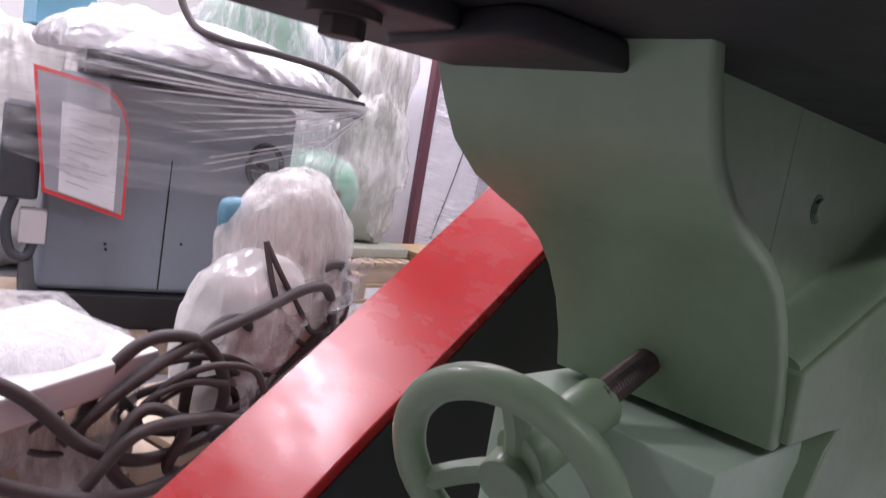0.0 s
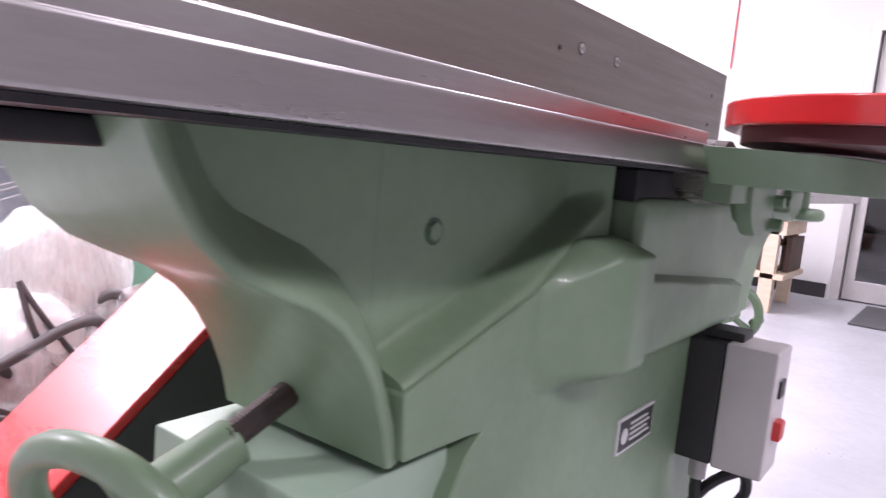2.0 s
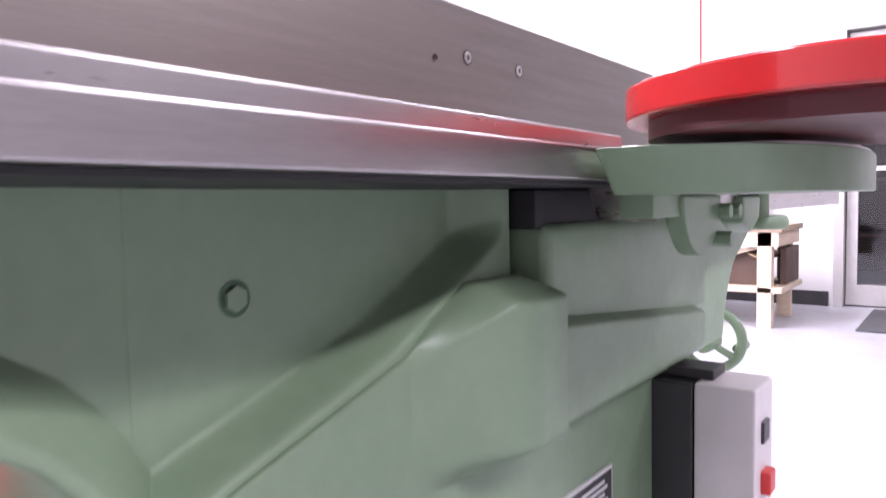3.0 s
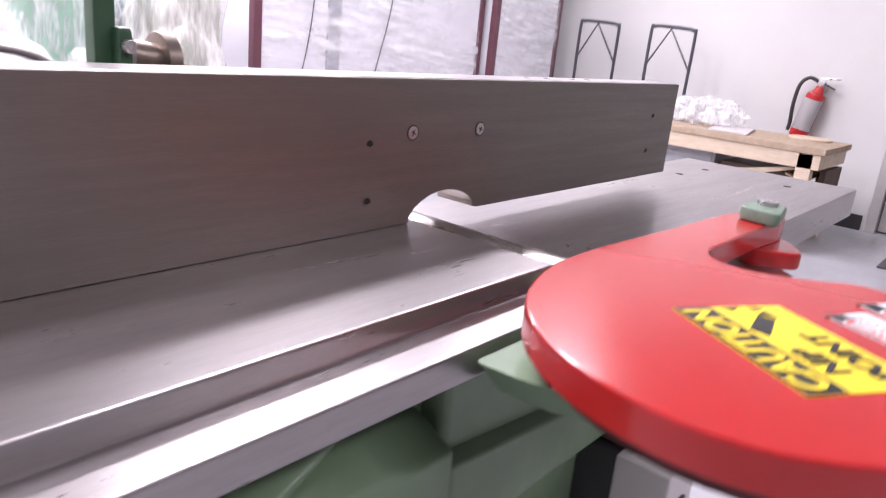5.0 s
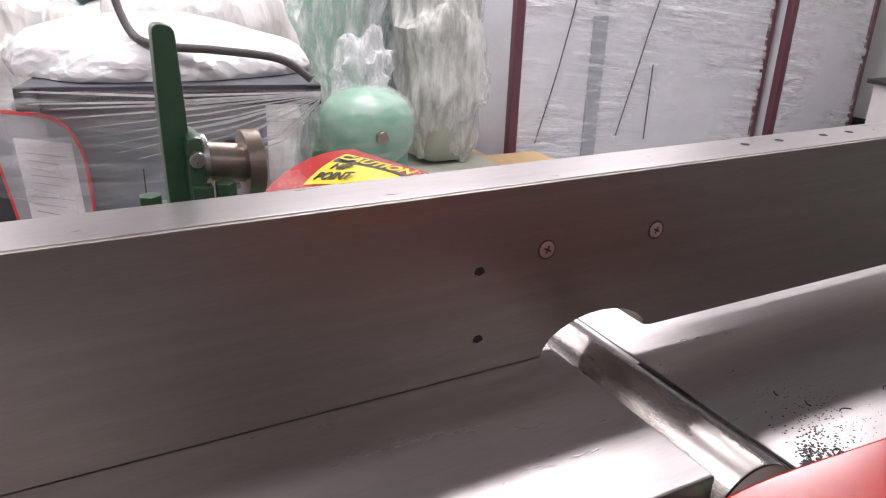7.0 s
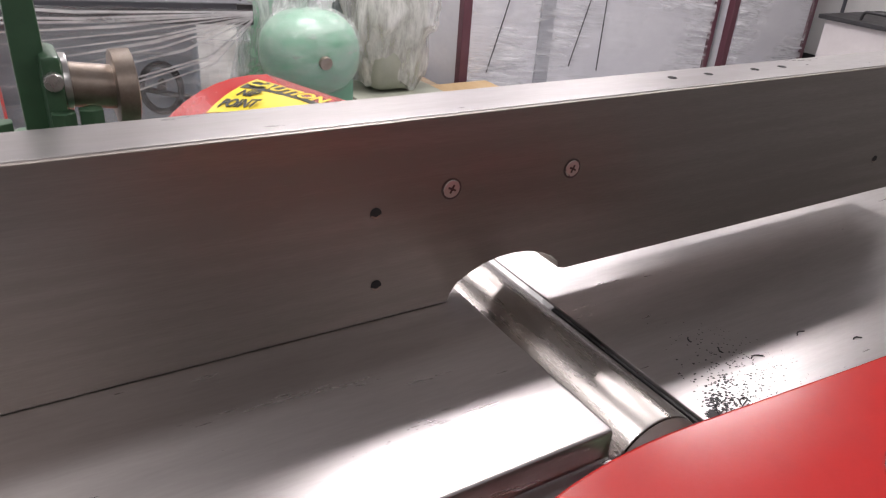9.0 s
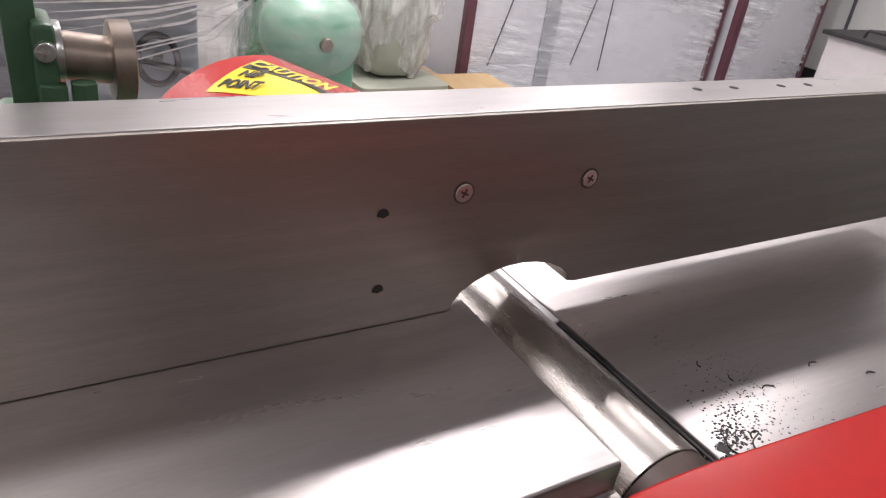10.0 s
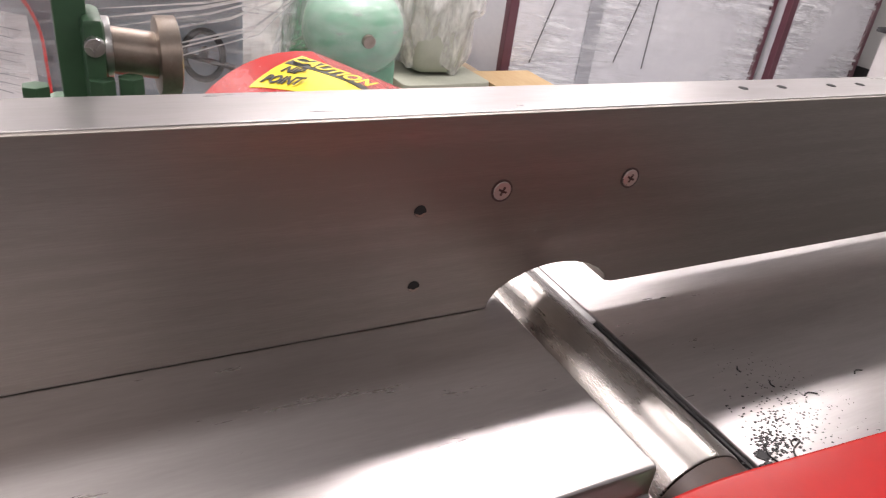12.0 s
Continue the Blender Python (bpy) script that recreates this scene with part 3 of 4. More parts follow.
# Narrow pale strip in the cutter gap, from the fence line back.
part("gap_strip", box(0.100, 0.1117, -0.004, 0.137, 0.846, 0.8555, 0.0005), VINYL_WHITE, infeed, "pale strip in the cutter gap")

# fence
fz = [(-0.78, T), (0.004, T), (0.006, 0.892), (0.012, 0.900), (0.022, 0.906), (0.036, 0.912), (0.050, 0.9148), (0.064, 0.9155), (0.078, 0.914), (0.092, 0.910), (0.104, 0.904),
      (0.112, 0.897), (0.113, 0.891), (0.121, 0.889), (0.641, 0.889), (0.641, 1.035), (-0.78, 1.035)]
fence = part("fence", prism(fz, "y", 0.0, 0.055, 0.0012, 2), FENCE, jointer, "tall brushed steel fence")
# Thin lighter strip added on top; its tone carries the ceiling glare.
part("fence_glare_strip", box(-0.778, 0.639, 0.0035, 0.0525, 1.0345, 1.0358, 0.0008), STEEL, fence, "lighter steel strip for the ceiling glare on the top edge")
for bx in (0.0, 0.111):
    b = rod((bx, 0.002, 0.981), (bx, -0.0013, 0.981), 0.0074, 28, 0.0066, 0.0006)
    scr_ = part("fence_screw", b, BRIGHT, fence, "bright countersunk screw with a cross recess")
    for turn in (25, 115):
        part("screw_slot", placed(box(-0.0034, 0.0034, -0.0003, 0.0003, -0.0008, 0.0008), pose(bx, -0.0013, 0.981) @ pose(0, 0, 0, 0, turn, 0)), IRON, scr_)
    part("screw_ring", rod((bx, 0.001, 0.981), (bx, -0.0006, 0.981), 0.0082, 28), IRON, fence)
# Bores are flat black discs; their inner shade is only colour.
for hx, hz in ((-0.0595, 0.972), (-0.058, 0.915), (0.56, 0.985), (0.555, 0.93)):
    part("bore", rod((hx, 0.001, hz), (hx, -0.0005, hz), 0.0042, 18), HOLE, fence)
    part("bore_wall", prism(arc(0, 0, 0.0040, 195, 345, 10) + arc(0, 0, 0.0024, 320, 220, 8), "y", -0.0008, 0.0, bm=None), BRONZE, fence).matrix_local = pose(hx, 0, hz)
for hx in (0.239, 0.285, 0.349, 0.389):
    part("bore", rod((hx, 0.031, 1.03), (hx, 0.031, 1.0361), 0.0042, 16), HOLE, fence)

# fence clamp lever and knob
lp = rounded([(-0.2525, 0.985), (-0.2365, 0.985), (-0.2335, 1.06), (-0.2365, 1.137), (-0.2520, 1.139), (-0.2535, 1.06)], [0.002, 0.002, 0.03, 0.007, 0.007, 0.03])
part("clamp_lever", prism(lp, "y", 0.140, 0.158, 0.003, 2), DKGREEN, jointer, "dark green clamp lever")
brk = box(-0.239, -0.2255, 0.125, 0.170, 0.93, 1.060, 0.005)
box(-0.262, -0.224, 0.122, 0.178, 0.885, 1.000, 0.005, bm=brk)
box(-0.30, -0.15, 0.056, 0.20, 0.885, 0.925, 0.006, bm=brk)
part("clamp_bracket", brk, DKGREEN, jointer)
part("scale_ring", rod((-0.2270, 0.148, 1.037), (-0.2215, 0.148, 1.037), 0.0195, 28, w=0.001), BRIGHT, jointer, "bright graduated ring")
kn = rod((-0.228, 0.148, 1.036), (-0.192, 0.148, 1.031), 0.0152, 24)
part("knob_shaft", kn, BRONZE, jointer, "worn bare steel shaft")
kb = bmesh.new()
ring = 72
rows = []
for i, (xx, rr) in enumerate(((-0.1945, 0.010), (-0.1945, 0.0208), (-0.1938, 0.0222), (-0.1920, 0.0222), (-0.1902, 0.0222), (-0.1884, 0.0222), (-0.1866, 0.0222), (-0.1848, 0.0222), (-0.1830, 0.0222), (-0.1812, 0.0222), (-0.1802, 0.0208), (-0.1800, 0.010))):
    rows.append([kb.verts.new((xx, 0.148 + 1.14 * (rr + (0.0009 if 2 <= i <= 9 and (k + i) % 2 else 0)) * math.cos(2 * math.pi * k / ring),
                               1.031 + 1.14 * (rr + (0.0009 if 2 <= i <= 9 and (k + i) % 2 else 0)) * math.sin(2 * math.pi * k / ring))) for k in range(ring)])
for a, b in zip(rows, rows[1:]):
    for k in range(ring):
        kb.faces.new((a[k], a[(k + 1) % ring], b[(k + 1) % ring], b[k]))
kb.faces.new(rows[0])
kb.faces.new(rows[-1][::-1])
part("knurled_knob", kb, BRONZE, jointer, "knurled steel knob", smooth=20)
for nx, nz in ((-0.2675, 1.003), (-0.2300, 1.006), (-0.2130, 1.007)):
    part("clamp_nut", rod((nx, 0.125, nz), (nx, 0.125, nz + 0.017), 0.0085, 6, w=0.001), DKGREEN, jointer)
part("dial_screw", rod((-0.2325, 0.118, 1.044), (-0.2325, 0.128, 1.044), 0.006, 16, w=0.001), BRIGHT, jointer)

# handwheels
def handwheel(x, y, z, r, tube, flip, label):
    rim = sweep([Vector((x, y + r * math.cos(a), z + r * math.sin(a))) for a in [2 * math.pi * k / 44 for k in range(44)]], tube, 12, None, True)
    wheel = part("handwheel", rim, GREEN, jointer, label)
    for k in range(3):
        a = radians(95 + 120 * k)
        pts = [Vector((x + flip * 0.016, y, z)), Vector((x + flip * 0.014, y + 0.5 * r * math.cos(a), z + 0.5 * r * math.sin(a))), Vector((x, y + r * math.cos(a), z + r * math.sin(a)))]
        part("spoke", sweep(smooth_path(pts, 4), tube * 0.75, 8), GREEN, wheel)
    part("hub", rod((x - flip * 0.004, y, z), (x + flip * 0.06, y, z), 0.022, 24, 0.019, 0.003), GREEN, wheel)
    return wheel


tilt = Vector((-0.605, 0.018, 0.528))
handwheel(*tilt, 0.086, 0.0135, 1, "green spoked handwheel").matrix_local = Matrix.Translation(tilt) @ pose(0, 0, 0, 0, -22, 14) @ Matrix.Translation(-tilt)
hub = rod((-0.60, 0.014, 0.548), (-0.515, 0.006, 0.585), 0.024, 24, 0.021, 0.003)
part("screw_collar", hub, GREEN, jointer)
scr = bmesh.new()
rows = []
for i in range(52):
    x = -0.530 + 0.085 * i / 51
    r = 0.0118 + (0.0009 if i % 2 else 0)
    rows.append([scr.verts.new((x, 0.002 + r * math.cos(2 * math.pi * k / 14), 0.588 + (x + 0.53) * 0.42 + r * math.sin(2 * math.pi * k / 14))) for k in range(14)])
for a, b in zip(rows, rows[1:]):
    for k in range(14):
        scr.faces.new((a[k], a[(k + 1) % 14], b[(k + 1) % 14], b[k]))
part("feed_screw", scr, IRON, jointer, "threaded brown steel screw", smooth=10)
handwheel(0.81, -0.03, 0.536, 0.060, 0.010, -1, "green spoked handwheel")
part("wheel_handle", rod((0.815, -0.078, 0.520), (0.875, -0.078, 0.520), 0.009, 16, 0.012, 0.003), GREEN, jointer)

# switch box on the base
sw = part("switch_box", box(0.236, 0.325, -0.170, -0.114, 0.390, 0.584, 0.004), BLACK, jointer, "black backed starter switch box")
part("switch_cover", box(0.234, 0.327, -0.246, -0.1705, 0.388, 0.586, 0.005), COVER, sw, "pale grey cover")
part("switch_hinge", box(0.255, 0.31, -0.19, -0.13, 0.5865, 0.600, 0.002), BLACK, sw)
part("stop_button", box(0.262, 0.292, -0.258, -0.2445, 0.447, 0.477, 0.003), VINYL_RED, sw, "red stop button")
part("start_button", box(0.262, 0.292, -0.250, -0.2445, 0.512, 0.54, 0.002), BLACK, sw)
part("cable_gland", rod((0.27, -0.145, 0.352), (0.27, -0.145, 0.387), 0.014, 16, w=0.002), COVER, sw)
part("power_cord", sweep(smooth_path([(0.27, -0.145, 0.36), (0.27, -0.15, 0.31), (0.30, -0.18, 0.29), (0.32, -0.21, 0.33), (0.30, -0.20, 0.37), (0.275, -0.14, 0.30), (0.27, -0.13, 0.12), (0.3, -0.12, 0.02)], 6), 0.009, 8), BLACK, sw)
sw.location.x = 0.014
# nameplate
np_ = part("nameplate", box(-0.008, 0.115, -0.1185, -0.1135, 0.462, 0.511, 0.0008), VINYL_WHITE, jointer, "small metal nameplate with unreadable print")
part("plate_field", box(-0.004, 0.111, -0.1192, -0.1183, 0.466, 0.507), VINYL_BLACK, np_)
for k in range(4):
    part("print_bar", box(0.030, 0.098 - 0.008 * (k % 2), -0.1197, -0.119, 0.474 + 0.0075 * k, 0.4775 + 0.0075 * k), VINYL_WHITE, np_)
part("emblem", rod((0.012, -0.119, 0.485), (0.012, -0.1197, 0.485), 0.011, 20), VINYL_WHITE, np_)

# belt guard behind the machine
bgl = [(-0.80, 0.242), (-0.40, 0.582), (-0.175, 0.775)] + arc(-0.012, 0.820, 0.142, 172, 84, 11) + [(0.146, 0.904), (0.152, 0.74), (-0.02, 0.60), (-0.62, 0.09), (-0.76, 0.10), (-0.83, 0.18)]
bgm = prism(bgl, "y", 0.25, 0.418, 0.002, 2)
bguard = part("belt_guard", bgm, RED2, jointer, "glossy red sheet metal belt guard", smooth=18)
inn = [(-0.79, 0.232), (-0.40, 0.566), (-0.17, 0.762)] + arc(-0.012, 0.815, 0.129, 168, 92, 6) + [(0.13, 0.89), (0.135, 0.745), (-0.02, 0.612), (-0.62, 0.105), (-0.75, 0.11), (-0.81, 0.18)]
# Flat plate closes the open side; its black stands for the shaded inside.
part("guard_inside_shade", prism(inn, "y", 0.2475, 0.2504), BLACKPAINT, bguard, "black plate for the dark open inside of the guard")


FACETS = arc(-0.012, 0.820, 0.142, 84, 172, 11)


SLOPE = (Vector((0.146, 0.904)) - Vector(FACETS[0])).normalized()
LEAN = radians(30)


def on_rim(s):
    """Point and direction on the rim, s metres down from its crest; beyond the crest the sheet slopes straight."""
    if s < 0:
        return Vector(FACETS[0]) - SLOPE * s, -SLOPE
    for k, (a, b) in enumerate(zip(FACETS, FACETS[1:])):
        a, b = Vector(a), Vector(b)
        n = (b - a).length
        if s <= n or k == 10:
            return a + (b - a) * (s / n), (b - a) / n
        s -= n


def label_point(u, v, lift):
    """A point of the crooked label, u along its lines and v up it."""
    p, d = on_rim(0.026 - u * math.sin(LEAN) - v * math.cos(LEAN))
    return Vector((p.x + d.y * lift, 0.322 - u * math.cos(LEAN) + v * math.sin(LEAN), p.y - d.x * lift)), Vector((-d.x, 0, -d.y))


def rim_patch(u0, u1, v0, v1, lift):
    """A thin rectangle bent over the rim."""
    bm = bmesh.new()
    n = 12
    top = [[bm.verts.new(label_point(u0 + (u1 - u0) * i / n, v0 + (v1 - v0) * j / n, lift)[0]) for j in range(n + 1)] for i in range(n + 1)]
    low = [[bm.verts.new(label_point(u0 + (u1 - u0) * i / n, v0 + (v1 - v0) * j / n, lift - 0.0006)[0]) for j in range(n + 1)] for i in range(n + 1)]
    for i in range(n):
        for j in range(n):
            bm.faces.new((top[i][j], top[i + 1][j], top[i + 1][j + 1], top[i][j + 1]))
            bm.faces.new((low[i][j], low[i][j + 1], low[i + 1][j + 1], low[i + 1][j]))
    edge = [(i, 0) for i in range(n)] + [(n, j) for j in range(n)] + [(n - i, n) for i in range(n)] + [(0, n - j) for j in range(n)]
    for (a, b), (c, d) in zip(edge, edge[1:] + edge[:1]):
        bm.faces.new((top[a][b], low[a][b], low[c][d], top[c][d]))
    return bm


def rim_word(text, u, v, size, mat, parent, squeeze):
    p, along = label_point(u, v, 0.0018)
    right = along * math.sin(LEAN) + Vector((0, -1, 0)) * math.cos(LEAN)
    up = along * math.cos(LEAN) + Vector((0, 1, 0)) * math.sin(LEAN)
    m = Matrix((right, up, right.cross(up))).transposed().to_4x4()
    lettering("label_word", text, size, mat, Matrix.Translation(p) @ m, parent, squeeze)


clab = part("caution_label", rim_patch(-0.058, 0.058, -0.041, 0.041, 0.0008), YELLOW, bguard, "yellow and black caution label")
part("label_band", rim_patch(-0.055, 0.055, 0.011, 0.038, 0.0012), VINYL_BLACK, clab)
rim_word("CAUTION", 0, 0.0245, 0.027, YELLOW, clab, 0.86)
rim_word("NIP", -0.030, -0.002, 0.020, VINYL_BLACK, clab, 0.86)
rim_word("POINT", -0.022, -0.026, 0.021, VINYL_BLACK, clab, 0.86)
slab = part("safety_label", rim_patch(0.0595, 0.074, -0.005, 0.041, 0.0009), VINYL_WHITE, bguard, "white and teal safety label")
part("label_corner", rim_patch(0.0610, 0.0725, 0.010, 0.037, 0.0013), VINYL_TEAL, slab)

# cutter guard
gl = rounded([(-0.215, -0.130), (-0.198, -0.076), (-0.156, -0.031), (-0.105, -0.002), (-0.043, 0.009), (0.024, -0.003), (0.091, -0.035), (0.165, -0.089), (0.246, -0.148), (0.334, -0.210),
              (0.387, -0.256), (0.376, -0.293), (0.354, -0.292), (0.293, -0.246), (0.190, -0.180), (0.154, -0.157), (0.121, -0.163), (0.104, -0.186), (0.099, -0.230),
              (0.109, -0.274), (0.088, -0.303), (0.050, -0.326), (-0.033, -0.363), (-0.074, -0.373), (-0.108, -0.368), (-0.138, -0.346), (-0.159, -0.311), (-0.183, -0.256), (-0.204, -0.198)], 0.05, 4)
guard = part("cutter_guard", prism(gl, "z", 0.8825, 0.908, 0.002, 2, deg=50), RED, jointer, "glossy red swinging cutter guard", smooth=14)
# Solid slab added in dark red; its colour carries the shade under the guard.
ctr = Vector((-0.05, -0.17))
part("guard_shade_slab", prism([tuple(ctr + (Vector(p) - ctr) * 0.90) for p in gl if p[0] < 0.12], "z", 0.868, 0.8823), SHADE_RED, guard, "added slab, coloured dark red for the shade under the guard")
part("guard_pivot", prism(rounded([(0.292, -0.300), (0.369, -0.300), (0.369, -0.233), (0.292, -0.233)], 0.02), "z", 0.8618, 0.8823, 0.004), RED, guard)
piv = prism(rounded([(0.290, -0.262), (0.323, -0.225), (0.376, -0.256), (0.359, -0.291)], 0.012), "z", 0.9082, 0.9245, 0.004)
part("pivot_cap", piv, PALEGREEN, guard, "worn green pivot cap")
part("pivot_screw", rod((0.341, -0.262, 0.924), (0.341, -0.262, 0.930), 0.012, 20, w=0.002), BRIGHT, guard)
part("pivot_pin", rod((0.355, -0.283, 0.84), (0.355, -0.283, 0.8822), 0.009, 16), BRIGHT, guard)
part("guard_screw", rod((-0.056, -0.266, 0.9075), (-0.056, -0.266, 0.9091), 0.005, 16), BRIGHT, guard)


def sticker(tl, tr, bl, z):
    """Pose of a label lying on the guard: x along its top edge, y up the label."""
    tl, tr, bl = Vector((*tl, z)), Vector((*tr, z)), Vector((*bl, z))
    x = (tr - tl).normalized()
    y = Vector((0, 0, 1)).cross(x)
    c = (tr + bl) / 2
    m = Matrix((x, y, (0, 0, 1))).transposed().to_4x4()
    return Matrix.Translation(c) @ m, (tr - tl).length, (bl - tl).length


ZG = 0.9081
m, w, h = sticker((-0.135, -0.159), (-0.017, -0.105), (-0.112, -0.231), ZG)
w, h = 0.131, 0.093
lab = part("caution_label", placed(box(-w / 2, w / 2, -h / 2, h / 2, 0, 0.0006), m), YELLOW, guard, "yellow and black caution label")
part("label_band", placed(box(-w / 2 + 0.0005, w / 2 - 0.0005, h / 2 - 0.031, h / 2 - 0.0005, 0.0004, 0.0009), m), VINYL_BLACK, lab)
lettering("caution_word", "CAUTION", 0.031, YELLOW, m @ pose(0, h / 2 - 0.016, 0.0012), lab, 0.86)
lettering("nip_word", "NIP", 0.0265, VINYL_BLACK, m @ pose(-0.026, -0.001, 0.001), lab, 0.86)
lettering("point_word", "POINT", 0.0265, VINYL_BLACK, m @ pose(-0.020, -0.029, 0.001), lab, 0.86)
part("warning_symbol", placed(prism([(0.012, 0.006), (0.025, 0.012), (0.046, -0.012), (0.038, -0.020)], "z", 0.0006, 0.0011), m), VINYL_BLACK, lab)
part("symbol_point", placed(prism([(0.048, -0.013), (0.054, -0.024), (0.041, -0.025)], "z", 0.0006, 0.0011), m), VINYL_BLACK, lab)
part("symbol_arrow", placed(prism([(0.058, 0.000), (0.063, 0.006), (0.063, -0.008)], "z", 0.0006, 0.0011), m), VINYL_BLACK, lab)
part("symbol_arrow", placed(prism([(0.057, -0.018), (0.063, -0.016), (0.059, -0.027)], "z", 0.0006, 0.0011), m), VINYL_BLACK, lab)
for tl, tr, bl, nm in (((-0.062, -0.254), (0.006, -0.214), (-0.043, -0.288), 0), ((-0.060, -0.302), (0.050, -0.252), (-0.046, -0.340), 1)):
    m, w, h = sticker(tl, tr, bl, ZG)
    w, h = (0.078, 0.042) if nm == 0 else (0.116, 0.046)
    d = part("danger_label", placed(prism(rounded([(-w / 2, -h / 2), (w / 2, -h / 2), (w / 2, h / 2), (-w / 2, h / 2)], 0.004), "z", 0, 0.0006), m), VINYL_WHITE, guard, "white danger label with a red panel")
    part("danger_band", placed(prism(rounded([(-w / 2 + 0.001, h / 2 - 0.018), (w / 2 - 0.001, h / 2 - 0.018), (w / 2 - 0.001, h / 2 - 0.001), (-w / 2 + 0.001, h / 2 - 0.001)], [0, 0, 0.003, 0.003]), "z", 0.0004, 0.0009), m), VINYL_BLACK, d)
    part("panel_edge", placed(prism(rounded([(-w * 0.36, h / 2 - 0.0172), (w * 0.36, h / 2 - 0.0172), (w * 0.36, h / 2 - 0.0022), (-w * 0.36, h / 2 - 0.0022)], 0.007), "z", 0.0008, 0.0011), m), VINYL_WHITE, d)
    part("danger_panel", placed(prism(rounded([(-w * 0.34, h / 2 - 0.016), (w * 0.34, h / 2 - 0.016), (w * 0.34, h / 2 - 0.0034), (-w * 0.34, h / 2 - 0.0034)], 0.0062), "z", 0.0009, 0.0013), m), VINYL_RED, d)
    lettering("danger_word", "DANGER", 0.0125, VINYL_WHITE, m @ pose(0, h / 2 - 0.0097, 0.0015), d, 0.9)
    for sx in (-1, 1):
        part("label_rivet", placed(rod((sx * (w / 2 - 0.002), h / 2 - 0.001, 0.0), (sx * (w / 2 - 0.002), h / 2 - 0.001, 0.0016), 0.0022, 12), m), BRONZE, d)
    for k in range(2 + nm):
        # each line of print broken into words
        x = -w * 0.43
        while x < w * 0.33:
            e = min(x + random.uniform(0.006, 0.016), w * 0.43)
            part("print_bar", placed(box(x, e, h / 2 - 0.0244 - 0.0072 * k, h / 2 - 0.0218 - 0.0072 * k, 0.0005, 0.001), m), CRATE2 if nm == 0 else VINYL_BLACK, d)
            x = e + 0.003

# the guard stands swung open on its pivot
PIVOT = Vector((0.335, -0.266, 0))
guard.matrix_local = Matrix.Translation(PIVOT) @ pose(0, 0, 0, 0, 0, 32.5) @ Matrix.Translation(-PIVOT)

# oily dark chips by the cutter head
chips = bmesh.new()
for k in range(700):
    near = random.random() ** 2
    a = random.gauss(0, 0.30)
    d = 0.004 + 0.125 * near
    cx, cy = 0.116 + d * math.cos(a + 0.45), -0.172 + d * math.sin(a + 0.45)
    if cx < 0.1135 or cy < -0.212:
        continue
    r = random.uniform(0.0002, 0.0006) * (1.5 - near)
    t = random.uniform(0, math.tau)
    box(cx - r, cx + r * random.uniform(1, 2.5), cy - r, cy + r * random.uniform(0.6, 1.4), TI - 0.0002, TI + r * 0.5, bm=chips)
for k in range(90):
    cx, cy, r = random.uniform(0.096, 0.126), random.gauss(-0.183, 0.006), random.uniform(0.0006, 0.0018)
    z = 0.8595 if cx < 0.106 and cy < -0.1885 else TI
    if 0.106 <= cx < 0.112:
        continue
    box(cx - r, cx + r, cy - r * 0.7, cy + r * 0.7, z - 0.0004, z + r * 0.7, bm=chips)
for cx, cy, turn, ln in ((0.162, -0.196, 20, 0.020), (0.142, -0.185, 48, 0.024), (0.128, -0.178, 80, 0.016), (0.205, -0.135, -5, 0.012), (0.178, -0.098, 70, 0.007), (0.27, -0.13, 10, 0.011), (0.31, -0.155, -8, 0.009), (0.19, -0.12, 75, 0.007), (0.15, -0.17, 30, 0.010)):
    c, sn = math.cos(radians(turn)), math.sin(radians(turn))
    sweep(smooth_path([(cx + c * ln * q - sn * ln * 0.18 * math.sin(3.5 * q), cy + sn * ln * q + c * ln * 0.18 * math.sin(3.5 * q), TI + 0.0006) for q in (0, 0.3, 0.6, 1.0)], 4), 0.0006, 5, chips)
tagged(part("wood_chips", chips, BLACKPAINT, smooth=0), "black oily chips and shavings scattered over the steel table", "chips", kind="stuff")

# ---- pallets ----


def pallet(m, w, d, top, label="weathered wooden shipping pallet", mat=PINE2, n=7):
    p = thing("pallet", label, "pallet", m, "pallets")
    for k in range(3):
        yy = 0.03 + (d - 0.06) * k / 2
        part("stringer", box(0, w, yy - 0.02, yy + 0.02, 0.018, top - 0.018, 0.003), mat, p)
        part("bottom_board", box(0, w, yy - 0.045, yy + 0.045, 0.0, 0.0178, 0.002), mat, p)
    gap = w / n
    mesh = None
    for k in range(n):
        x = gap * (k + 0.5)
        if mesh is None:
            ob = part("board", box(-gap * 0.38, gap * 0.38, 0, d, -0.0178, 0, 0.002), mat, p, smooth=0)
            mesh = ob.data
        else:
            ob = new("board", mesh)
            ob.parent = p
        ob.matrix_local = pose(x, random.uniform(-0.008, 0.008), top, 0, 0, random.uniform(-0.6, 0.6))
    return p


# ---- wrapped machine on a pallet behind the jointer ----
M2 = pose(-0.573, 1.829, 0, 0, 0, -13.2)
pallet(M2 @ pose(0.02, -0.08, 0), 1.0, 0.66, 0.105)
m2 = thing("wrapped_machine", "blue-grey machine with a dark table under clear film", "machine", M2)
part("body", box(0.135, 0.80, 0.02, 0.48, 0.206, 0.80, 0.02, 3), MACHGREY, m2)
part("door_seam", box(0.447, 0.451, 0.0185, 0.022, 0.22, 0.60), HOLE, m2)
